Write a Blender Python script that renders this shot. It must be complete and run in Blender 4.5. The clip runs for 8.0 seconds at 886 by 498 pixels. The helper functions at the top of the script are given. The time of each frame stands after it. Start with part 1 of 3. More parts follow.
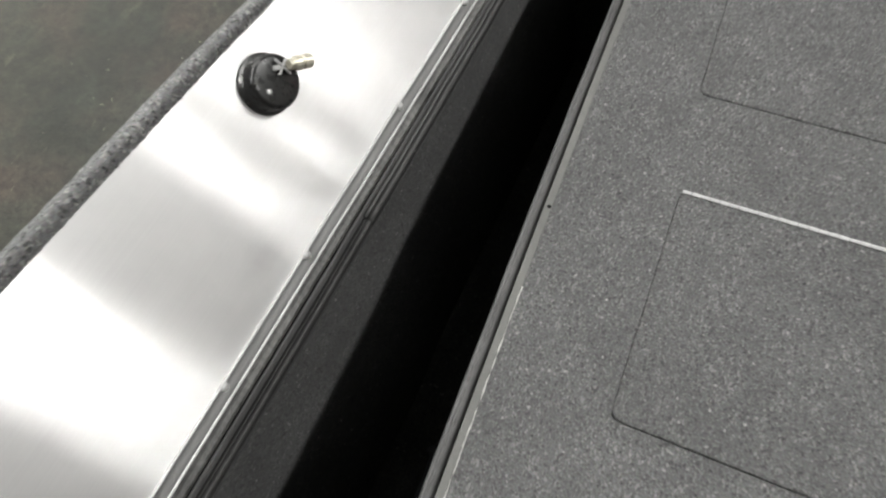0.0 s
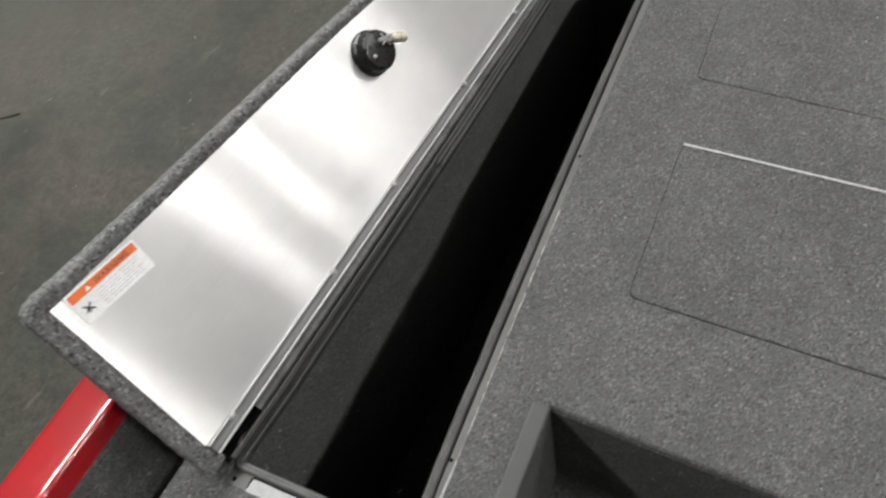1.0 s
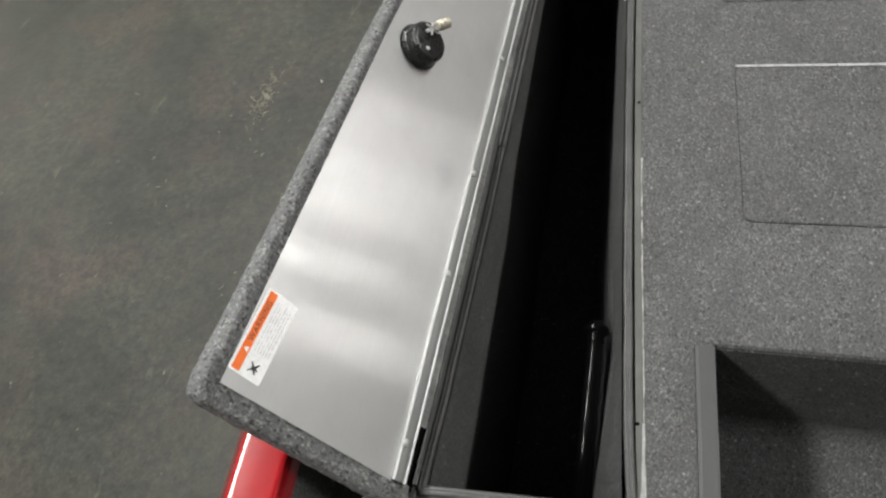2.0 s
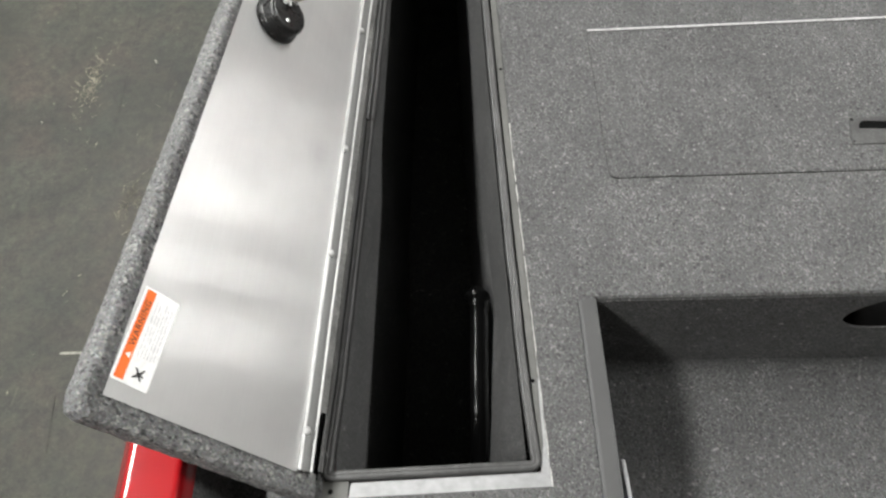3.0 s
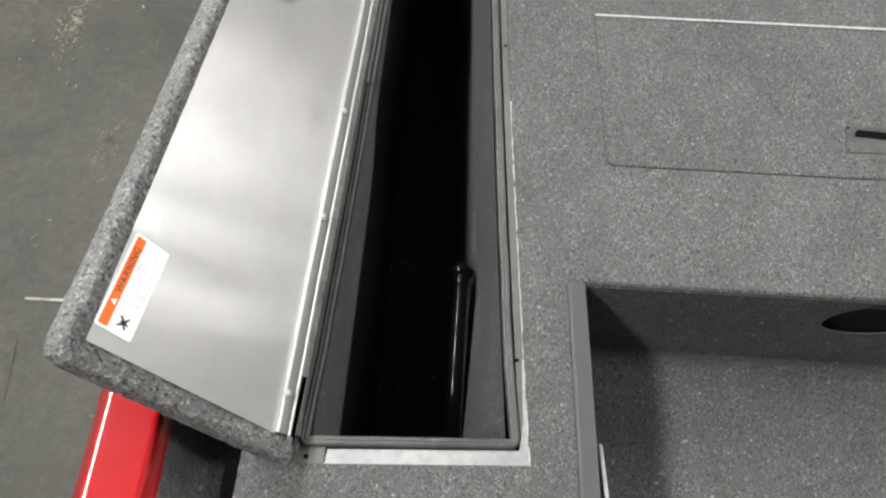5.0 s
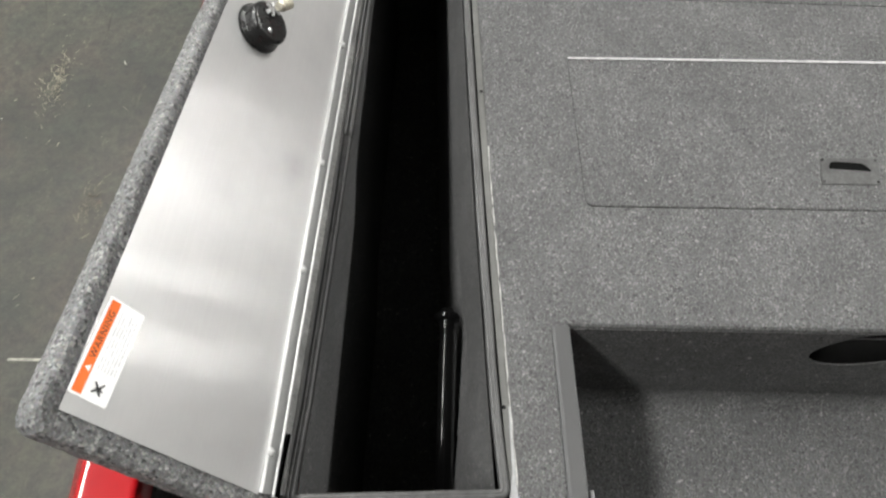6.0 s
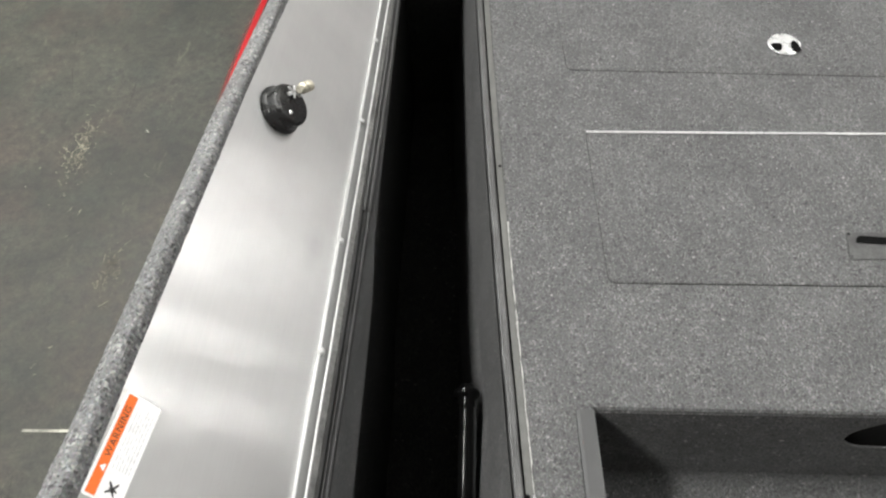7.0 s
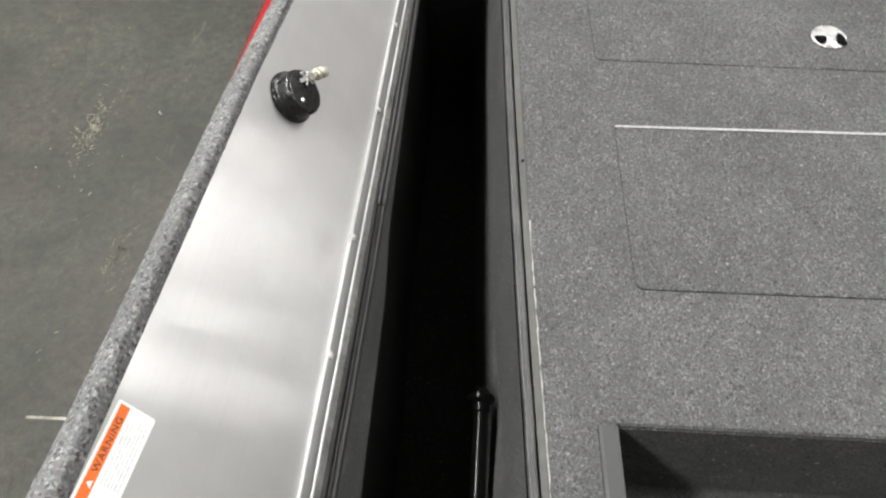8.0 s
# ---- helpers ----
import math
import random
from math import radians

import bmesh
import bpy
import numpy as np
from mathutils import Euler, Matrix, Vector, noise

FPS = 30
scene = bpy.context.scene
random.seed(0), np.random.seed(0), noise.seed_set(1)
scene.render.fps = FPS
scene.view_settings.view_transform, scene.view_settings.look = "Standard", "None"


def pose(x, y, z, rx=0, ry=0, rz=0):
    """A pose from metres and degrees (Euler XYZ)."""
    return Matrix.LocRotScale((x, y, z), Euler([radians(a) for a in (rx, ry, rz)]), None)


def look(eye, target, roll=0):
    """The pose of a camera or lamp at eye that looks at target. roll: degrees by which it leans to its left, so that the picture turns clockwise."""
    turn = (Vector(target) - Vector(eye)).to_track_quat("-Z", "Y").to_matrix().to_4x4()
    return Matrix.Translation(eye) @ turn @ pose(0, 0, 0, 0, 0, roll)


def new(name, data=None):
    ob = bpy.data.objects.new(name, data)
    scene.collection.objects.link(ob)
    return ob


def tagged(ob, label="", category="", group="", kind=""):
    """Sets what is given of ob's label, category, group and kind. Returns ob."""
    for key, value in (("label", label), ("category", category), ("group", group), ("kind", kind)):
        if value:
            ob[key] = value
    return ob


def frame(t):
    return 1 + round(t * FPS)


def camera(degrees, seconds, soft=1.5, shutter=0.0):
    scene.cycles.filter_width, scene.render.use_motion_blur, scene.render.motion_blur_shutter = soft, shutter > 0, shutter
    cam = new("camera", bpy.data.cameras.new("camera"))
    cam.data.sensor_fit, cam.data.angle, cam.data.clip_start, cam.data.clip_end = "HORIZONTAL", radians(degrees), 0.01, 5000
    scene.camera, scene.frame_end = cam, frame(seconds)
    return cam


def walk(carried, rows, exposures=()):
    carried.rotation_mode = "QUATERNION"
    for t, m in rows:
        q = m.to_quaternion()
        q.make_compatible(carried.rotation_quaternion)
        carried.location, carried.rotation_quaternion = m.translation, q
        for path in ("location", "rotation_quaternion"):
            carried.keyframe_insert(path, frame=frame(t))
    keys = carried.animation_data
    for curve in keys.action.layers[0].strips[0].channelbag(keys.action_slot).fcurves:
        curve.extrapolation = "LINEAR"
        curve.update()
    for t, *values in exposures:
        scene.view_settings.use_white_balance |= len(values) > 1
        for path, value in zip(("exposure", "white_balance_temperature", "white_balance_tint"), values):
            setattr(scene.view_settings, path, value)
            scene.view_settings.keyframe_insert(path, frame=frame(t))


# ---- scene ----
from mathutils.geometry import tessellate_polygon

cam = camera(63.77, 8.0, soft=2.3, shutter=0.35)
PATH = [
    (0, (0.036, -0.239, 0.844), (-0.621, 0.532, -0.880), -17.53),
    (0.3, (0.118, -0.362, 0.900), (-0.616, 0.532, -0.731), -15.06),
    (0.5, (0.164, -0.436, 0.927), (-0.598, 0.492, -0.671), -14.20),
    (0.8, (0.172, -0.536, 0.957), (-0.591, 0.401, -0.637), -13.64),
    (1, (0.143, -0.579, 0.960), (-0.620, 0.352, -0.638), -15.28),
    (1.2, (0.114, -0.624, 0.969), (-0.646, 0.317, -0.624), -13.76),
    (1.5, (0.050, -0.647, 0.984), (-0.709, 0.280, -0.618), -17.14),
    (1.7, (-0.029, -0.662, 0.979), (-0.731, 0.292, -0.632), -21.21),
    (2.8, (-0.182, -0.672, 0.977), (-0.426, 0.325, -0.740), -12.02),
    (3, (-0.170, -0.668, 0.973), (-0.354, 0.308, -0.763), -10.92),
    (3.5, (-0.194, -0.672, 0.971), (-0.304, 0.281, -0.784), -4.50),
    (4, (-0.205, -0.672, 0.972), (-0.312, 0.266, -0.790), -3.39),
    (4.5, (-0.206, -0.671, 0.969), (-0.322, 0.262, -0.796), -3.71),
    (4.7, (-0.211, -0.672, 0.961), (-0.306, 0.250, -0.811), -1.99),
    (5.8, (-0.186, -0.666, 0.963), (-0.272, 0.328, -0.770), -2.61),
    (6, (-0.191, -0.657, 0.964), (-0.268, 0.365, -0.754), -2.89),
    (6.5, (-0.180, -0.642, 0.973), (-0.293, 0.453, -0.698), -4.48),
    (7, (-0.200, -0.614, 0.976), (-0.320, 0.527, -0.662), -4.59),
    (7.5, (-0.218, -0.587, 0.962), (-0.341, 0.539, -0.687), -3.77),
    (8, (-0.209, -0.560, 0.936), (-0.369, 0.544, -0.723), -4.99),
]
EXPOSURES = [(0, -0.38), (0.6, -0.5), (1.2, -0.58), (1.7, -0.52), (2.8, -0.17), (3.4, -0.04), (8.0, -0.02)]
walk(cam, [(t, look(eye, target, roll)) for t, eye, target, roll in PATH], EXPOSURES)

# ---- light: three rows of ceiling fittings in a hall, and dim bounce ----
world = bpy.data.worlds.new("hall_air")
scene.world = world
world.use_nodes = True
world.node_tree.nodes["Background"].inputs[0].default_value = (0.9, 0.95, 1.0, 1)
world.node_tree.nodes["Background"].inputs[1].default_value = 0.05

CEIL = 7.4
SPILL = 0.6
LEFT_ROW = [(-4.28, y, CEIL - 0.3, 0.9, sy, watts * sy) for y, sy, watts in ((-4.3, 3.4, 230), (0.6, 3.0, 215), (5.3, 4.6, 250))]
FAR_ROW = [(-12.6, 5.6, CEIL - 0.3, 0.9, 4.6, 620)]
RIGHT_ROW = [(8.5, y, CEIL - 0.3, 0.6, sy, watts * sy) for y, sy, watts in ((-0.2, 1.9, 480), (3.62, 0.80, 400), (4.93, 0.66, 460), (6.70, 1.90, 400), (8.55, 1.2, 260))]
for lx, ly, lz, sx, sy, power in LEFT_ROW + FAR_ROW + RIGHT_ROW:
    data = bpy.data.lights.new("tube_light", "AREA")
    data.shape, data.size, data.size_y, data.energy = "RECTANGLE", sx, sy, power
    data.color = (1.0, 1.0, 0.975)
    lamp = new("tube_light", data)
    lamp.matrix_world = pose(lx, ly, lz)
    # open-topped fittings send a little light to the ceiling
    spill = bpy.data.lights.new("tube_spill", "AREA")
    spill.shape, spill.size, spill.size_y, spill.energy = "RECTANGLE", sx, sy, power * SPILL
    spill.color = (1.0, 1.0, 0.975)
    new("tube_spill", spill).matrix_world = pose(lx, ly, lz + 0.09, 180, 0, 0)


# ---- materials ----
def node_mat(name):
    m = bpy.data.materials.new(name)
    m.use_nodes = True
    nt = m.node_tree
    return m, nt, nt.nodes["Principled BSDF"]


def link(nt, a, b):
    nt.links.new(a, b)


def coords(nt, scale=(1, 1, 1), rot=(0, 0, 0), kind="Object"):
    tc = nt.nodes.new("ShaderNodeTexCoord")
    mp = nt.nodes.new("ShaderNodeMapping")
    mp.inputs["Scale"].default_value = scale
    mp.inputs["Rotation"].default_value = rot
    link(nt, tc.outputs[kind], mp.inputs["Vector"])
    return mp.outputs[0]


def noise_tex(nt, vec, scale, detail=3.0, rough=0.55, distort=0.0):
    n = nt.nodes.new("ShaderNodeTexNoise")
    n.inputs["Scale"].default_value = scale
    n.inputs["Detail"].default_value = detail
    n.inputs["Roughness"].default_value = rough
    n.inputs["Distortion"].default_value = distort
    link(nt, vec, n.inputs["Vector"])
    return n.outputs["Fac"]


def ramp(nt, fac, stops):
    r = nt.nodes.new("ShaderNodeValToRGB")
    els = r.color_ramp.elements
    while len(els) < len(stops):
        els.new(0.5)
    for e, (p, c) in zip(els, stops):
        e.position = p
        e.color = (c, c, c, 1) if isinstance(c, (int, float)) else (*c, 1)
    link(nt, fac, r.inputs[0])
    return r.outputs[0]


def mix(nt, a, b, fac=0.5, mode="MIX"):
    m = nt.nodes.new("ShaderNodeMix")
    m.data_type, m.blend_type = "RGBA", mode
    for sock, v in ((m.inputs[0], fac), (m.inputs[6], a), (m.inputs[7], b)):
        if isinstance(v, bpy.types.NodeSocket):
            link(nt, v, sock)
        elif isinstance(v, (int, float)):
            sock.default_value = v
        else:
            sock.default_value = (*v, 1)
    return m.outputs[2]


def bump(nt, bsdf, height, strength=0.5, distance=0.002):
    b = nt.nodes.new("ShaderNodeBump")
    b.inputs["Strength"].default_value = strength
    b.inputs["Distance"].default_value = distance
    link(nt, height, b.inputs["Height"])
    link(nt, b.outputs[0], bsdf.inputs["Normal"])


def carpet_mat(name, dark, mid, light, fleck_size=165.0, flecks=0.8, deep=0.0018):
    """Short looped marine carpet: even yarn with scattered light and dark flecks, worn tracks and a little lint."""
    m, nt, b = node_mat(name)
    v = coords(nt)
    drag = coords(nt, (1.0, 0.72, 1.0))
    fine = noise_tex(nt, v, 420.0, 2.0, 0.6)
    wide = noise_tex(nt, v, 5.0, 4.0, 0.55)
    patch = noise_tex(nt, drag, 21.0, 4.0, 0.65)
    loops = nt.nodes.new("ShaderNodeTexVoronoi")
    loops.inputs["Scale"].default_value = fleck_size
    bent = nt.nodes.new("ShaderNodeVectorMath")
    bent.operation = "MULTIPLY_ADD"
    wind = nt.nodes.new("ShaderNodeTexNoise")
    wind.inputs["Scale"].default_value = fleck_size * 0.55
    link(nt, v, wind.inputs["Vector"])
    link(nt, wind.outputs["Color"], bent.inputs[0])
    bent.inputs[1].default_value = (1.6 / fleck_size,) * 3
    link(nt, drag, bent.inputs[2])
    link(nt, bent.outputs[0], loops.inputs["Vector"])
    shade = nt.nodes.new("ShaderNodeSeparateColor")
    link(nt, loops.outputs["Color"], shade.inputs[0])
    pepper, salt = shade.outputs[0], shade.outputs[1]
    col = ramp(nt, fine, [(0.25, dark), (0.5, mid), (0.75, light)])
    dense = ramp(nt, patch, [(0.36, 0.55), (0.62, 1.0)])
    low = mix(nt, ramp(nt, pepper, [(0.12, 1.0), (0.20, 0.0)]), dense, 1.0, "MULTIPLY")
    high = mix(nt, ramp(nt, salt, [(0.82, 0.0), (0.90, 1.0)]), dense, 1.0, "MULTIPLY")
    tint = nt.nodes.new("ShaderNodeTexNoise")
    tint.inputs["Scale"].default_value = fleck_size
    link(nt, v, tint.inputs["Vector"])
    col = mix(nt, col, (mid * 0.16, mid * 0.16, mid * 0.155), mix(nt, low, (flecks, flecks, flecks), 1.0, "MULTIPLY"))
    col = mix(nt, col, (light * 1.6, light * 1.6, light * 1.52), mix(nt, high, (flecks, flecks, flecks), 1.0, "MULTIPLY"))
    hue = nt.nodes.new("ShaderNodeMix")
    hue.data_type, hue.blend_type = "RGBA", "OVERLAY"
    hue.inputs[0].default_value = 0.16
    link(nt, col, hue.inputs[6])
    link(nt, tint.outputs["Color"], hue.inputs[7])
    col = hue.outputs[2]
    col = mix(nt, col, ramp(nt, wide, [(0.3, 0.86), (0.7, 1.10)]), 1.0, "MULTIPLY")
    col = mix(nt, col, ramp(nt, patch, [(0.3, 0.91), (0.7, 1.08)]), 1.0, "MULTIPLY")
    lint = noise_tex(nt, v, 120.0, 1.0, 0.5)
    col = mix(nt, col, (0.34, 0.33, 0.32), ramp(nt, lint, [(0.715, 0.0), (0.755, 0.4)]))
    pits = noise_tex(nt, coords(nt, (1.0, 1.3, 1.0), (0, 0, 0.5)), 150.0, 1.5, 0.5)
    col = mix(nt, col, (mid * 0.2, mid * 0.2, mid * 0.2), ramp(nt, pits, [(0.67, 0.0), (0.72, 0.7)]))
    link(nt, col, b.inputs["Base Color"])
    b.inputs["Roughness"].default_value = 0.95
    b.inputs["Specular IOR Level"].default_value = 0.15
    nubs = noise_tex(nt, drag, fleck_size * 0.36, 2.0, 0.6)
    bump(nt, b, mix(nt, nubs, loops.outputs["Distance"], 0.35), 0.8, deep)
    return m


def plain_mat(name, color, rough, metal=0.0, grain=60.0, amount=0.15, relief=0.0004, coat=0.0):
    m, nt, b = node_mat(name)
    v = coords(nt)
    n = noise_tex(nt, v, grain, 4.0)
    w = noise_tex(nt, v, grain / 9.0, 3.0)
    col = mix(nt, color, ramp(nt, n, [(0.3, 1 - amount), (0.7, 1 + amount)]), 1.0, "MULTIPLY")
    col = mix(nt, col, ramp(nt, w, [(0.3, 1 - amount), (0.7, 1 + amount)]), 1.0, "MULTIPLY")
    link(nt, col, b.inputs["Base Color"])
    link(nt, ramp(nt, n, [(0.3, max(rough - 0.08, 0.02)), (0.7, min(rough + 0.08, 1))]), b.inputs["Roughness"])
    b.inputs["Metallic"].default_value = metal
    b.inputs["Coat Weight"].default_value = coat
    b.inputs["Coat Roughness"].default_value = 0.04
    if relief:
        bump(nt, b, n, 0.4, relief)
    return m


def brushed_mat(name):
    """Sheet aluminium brushed along its length: fine scratches tilt the surface across the grain only."""
    m, nt, b = node_mat(name)
    streak = noise_tex(nt, coords(nt, (60.0, 4200, 4200)), 3.0, 2.0, 0.7)
    coarse = noise_tex(nt, coords(nt, (0.8, 120, 10)), 3.0, 3.0, 0.6)
    stain = noise_tex(nt, coords(nt), 9.0, 4.0, 0.55)
    col = mix(nt, (0.655, 0.655, 0.65), ramp(nt, coarse, [(0.3, 0.975), (0.7, 1.015)]), 1.0, "MULTIPLY")
    col = mix(nt, col, ramp(nt, stain, [(0.35, 0.95), (0.65, 1.03)]), 1.0, "MULTIPLY")
    # a dull handling mark near the hinge
    spot = nt.nodes.new("ShaderNodeMapping")
    spot.inputs["Scale"].default_value, spot.inputs["Location"].default_value = (9.5, 19.0, 0.0), (-3.9, -1.0, 0.0)
    link(nt, nt.nodes.new("ShaderNodeTexCoord").outputs["Object"], spot.inputs["Vector"])
    far = nt.nodes.new("ShaderNodeVectorMath")
    far.operation = "LENGTH"
    link(nt, spot.outputs[0], far.inputs[0])
    blur = nt.nodes.new("ShaderNodeMath")
    blur.operation = "ADD"
    link(nt, far.outputs["Value"], blur.inputs[0])
    link(nt, stain, blur.inputs[1])
    col = mix(nt, col, ramp(nt, blur.outputs[0], [(0.30, 0.86), (1.15, 1.0)]), 1.0, "MULTIPLY")
    link(nt, col, b.inputs["Base Color"])
    b.inputs["Metallic"].default_value = 1.0
    b.inputs["Roughness"].default_value = 0.185
    b.inputs["Anisotropic"].default_value = 1.0
    tan = nt.nodes.new("ShaderNodeTangent")
    tan.direction_type, tan.uv_map = "UV_MAP", "grain"
    link(nt, tan.outputs[0], b.inputs["Tangent"])
    wave = nt.nodes.new("ShaderNodeBump")
    wave.inputs["Strength"].default_value, wave.inputs["Distance"].default_value = 0.02, 0.004
    link(nt, noise_tex(nt, coords(nt), 4.0, 1.0), wave.inputs["Height"])
    both = mix(nt, streak, coarse, 0.035)
    lean = nt.nodes.new("ShaderNodeMath")
    lean.operation = "MULTIPLY_ADD"
    link(nt, both, lean.inputs[0])
    lean.inputs[1].default_value, lean.inputs[2].default_value = 2.6, -1.3
    side = nt.nodes.new("ShaderNodeVectorMath")
    side.operation = "SCALE"
    link(nt, tan.outputs[0], side.inputs[0])
    link(nt, lean.outputs[0], side.inputs["Scale"])
    add = nt.nodes.new("ShaderNodeVectorMath")
    link(nt, wave.outputs[0], add.inputs[0])
    link(nt, side.outputs[0], add.inputs[1])
    unit = nt.nodes.new("ShaderNodeVectorMath")
    unit.operation = "NORMALIZE"
    link(nt, add.outputs[0], unit.inputs[0])
    link(nt, unit.outputs[0], b.inputs["Normal"])
    dull = nt.nodes.new("ShaderNodeBsdfPrincipled")
    link(nt, col, dull.inputs["Base Color"])
    dull.inputs["Metallic"].default_value, dull.inputs["Roughness"].default_value = 1.0, 0.54
    blend = nt.nodes.new("ShaderNodeMixShader")
    blend.inputs[0].default_value = 0.64
    link(nt, b.outputs[0], blend.inputs[1])
    link(nt, dull.outputs[0], blend.inputs[2])
    link(nt, blend.outputs[0], nt.nodes["Material Output"].inputs["Surface"])
    return m


def floor_mat():
    """Old dark workshop floor: olive grey coating, rusty patches, scuffs, cracks."""
    m, nt, b = node_mat("worn_floor")
    v = coords(nt)
    a = noise_tex(nt, v, 1.7, 6.0, 0.62, 0.4)
    r = noise_tex(nt, v, 2.6, 5.0, 0.6, 0.3)
    f = noise_tex(nt, v, 38.0, 6.0, 0.75)
    h = noise_tex(nt, v, 115.0, 3.0, 0.65)
    k = noise_tex(nt, v, 7.0, 5.0, 0.65)
    g = noise_tex(nt, v, 240.0, 2.0, 0.6)
    col = ramp(nt, a, [(0.34, (0.0115, 0.0123, 0.009)), (0.5, (0.0245, 0.0253, 0.0184)), (0.72, (0.041, 0.039, 0.029))])
    col = mix(nt, col, (0.040, 0.031, 0.024), ramp(nt, r, [(0.48, 0.0), (0.66, 0.7)]))
    col = mix(nt, col, (0.024, 0.028, 0.021), ramp(nt, k, [(0.48, 0.0), (0.66, 0.6)]))
    col = mix(nt, col, ramp(nt, f, [(0.34, 0.42), (0.5, 1.0), (0.66, 1.6)]), 1.0, "MULTIPLY")
    col = mix(nt, col, ramp(nt, h, [(0.28, 0.40), (0.42, 1.0), (0.60, 1.0), (0.72, 1.7)]), 0.85, "MULTIPLY")
    col = mix(nt, col, (0.30, 0.29, 0.24), ramp(nt, g, [(0.72, 0.0), (0.80, 0.55)]))
    scuff = noise_tex(nt, coords(nt, (9, 2.2, 1), (0, 0, 0.3)), 2.2, 7.0, 0.7)
    col = mix(nt, col, (0.17, 0.16, 0.11), ramp(nt, scuff, [(0.62, 0.0), (0.78, 0.45)]))
    link(nt, col, b.inputs["Base Color"])
    link(nt, ramp(nt, f, [(0.3, 0.42), (0.7, 0.64)]), b.inputs["Roughness"])
    b.inputs["Specular IOR Level"].default_value = 0.25
    bump(nt, b, f, 0.5, 0.002)
    return m


CARPET = carpet_mat("grey_carpet", 0.042, 0.071, 0.108, 450.0, 0.54, 0.0018)
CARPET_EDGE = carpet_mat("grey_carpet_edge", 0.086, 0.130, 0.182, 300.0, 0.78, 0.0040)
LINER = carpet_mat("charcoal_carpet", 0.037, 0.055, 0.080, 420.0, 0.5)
ALU = brushed_mat("brushed_aluminium")
STRIP = plain_mat("hinge_aluminium", (0.105, 0.105, 0.103), 0.5, 0.45, 40, 0.05)
BEAD = plain_mat("bright_hinge_bead", (0.37, 0.37, 0.365), 0.5, 0.15, 60, 0.12)
FLANGE = plain_mat("dull_aluminium", (0.072, 0.072, 0.067), 0.6, 0.2, 50, 0.16)
PALE = plain_mat("bare_bright_edge", (0.225, 0.226, 0.228), 0.5, 0.1, 80, 0.16)
GASKET_GREY = plain_mat("grey_rubber", (0.060, 0.060, 0.059), 0.55, 0.0, 60, 0.18)
CUT = plain_mat("raw_cut_edge", (0.29, 0.286, 0.272), 0.6, 0.1, 130, 0.35)
TUBE = plain_mat("gloss_black_tube", (0.0022, 0.0022, 0.0022), 0.16, 0.0, 40, 0.2, 0.0)
BAND = plain_mat("scraped_grey_metal", (0.072, 0.0715, 0.068), 0.5, 0.3, 140, 0.5, 0.0006)
FIBRE = plain_mat("frayed_white_yarn", (0.26, 0.255, 0.245), 0.8, 0.0, 200, 0.1, 0.0)
PLATE = plain_mat("light_grey_plastic", (0.046, 0.046, 0.045), 0.9, 0.0, 240, 0.3)
TRIM = plain_mat("grey_vinyl_trim", (0.036, 0.036, 0.036), 0.6, 0.0, 70, 0.08)
RUBBER = plain_mat("black_rubber", (0.044, 0.0438, 0.043), 0.5, 0.0, 120, 0.25)
BLACK = plain_mat("black_plastic", (0.007, 0.007, 0.007), 0.3, 0.0, 90, 0.2, 0.0001)
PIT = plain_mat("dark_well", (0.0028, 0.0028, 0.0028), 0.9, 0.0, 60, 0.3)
RUBBER.node_tree.nodes["Principled BSDF"].inputs["Specular IOR Level"].default_value = 0.4
TUBE.node_tree.nodes["Principled BSDF"].inputs["Specular IOR Level"].default_value = 0.2
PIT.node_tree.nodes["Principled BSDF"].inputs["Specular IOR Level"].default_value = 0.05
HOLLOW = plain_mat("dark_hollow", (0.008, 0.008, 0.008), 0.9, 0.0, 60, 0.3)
RED = plain_mat("red_gelcoat", (0.275, 0.003, 0.0058), 0.5, 0.0, 12, 0.04, 0.0, coat=1.0)
RED.node_tree.nodes["Principled BSDF"].inputs["Specular IOR Level"].default_value = 0.08
BRASS = plain_mat("zinc_brass", (0.55, 0.52, 0.43), 0.42, 0.8, 300, 0.3, 0.0006)
CHROME = plain_mat("polished_steel", (0.88, 0.88, 0.87), 0.3, 0.75, 60, 0.05, 0.0)
PAPER = plain_mat("label_white", (0.93, 0.93, 0.925), 0.28, 0.0, 200, 0.03, 0.0)
ORANGE = plain_mat("label_orange", (0.85, 0.16, 0.02), 0.45, 0.0, 200, 0.05, 0.0)
INK = plain_mat("label_ink", (0.02, 0.02, 0.02), 0.5, 0.0, 200, 0.1, 0.0)
FAINT = plain_mat("label_small_print", (0.66, 0.66, 0.67), 0.5, 0.0, 200, 0.1, 0.0)
FLOOR = floor_mat()
CHALK = plain_mat("worn_white_paint", (0.24, 0.235, 0.20), 0.8, 0.0, 90, 0.45)
WALLP = plain_mat("hall_wall_paint", (0.55, 0.55, 0.53), 0.7, 0.0, 3, 0.15, 0.0)
CEILP = plain_mat("hall_ceiling_paint", (0.62, 0.62, 0.61), 0.8, 0.0, 3, 0.12, 0.0)
CASE = plain_mat("white_enamel", (0.75, 0.75, 0.74), 0.4, 0.0, 30, 0.05, 0.0)


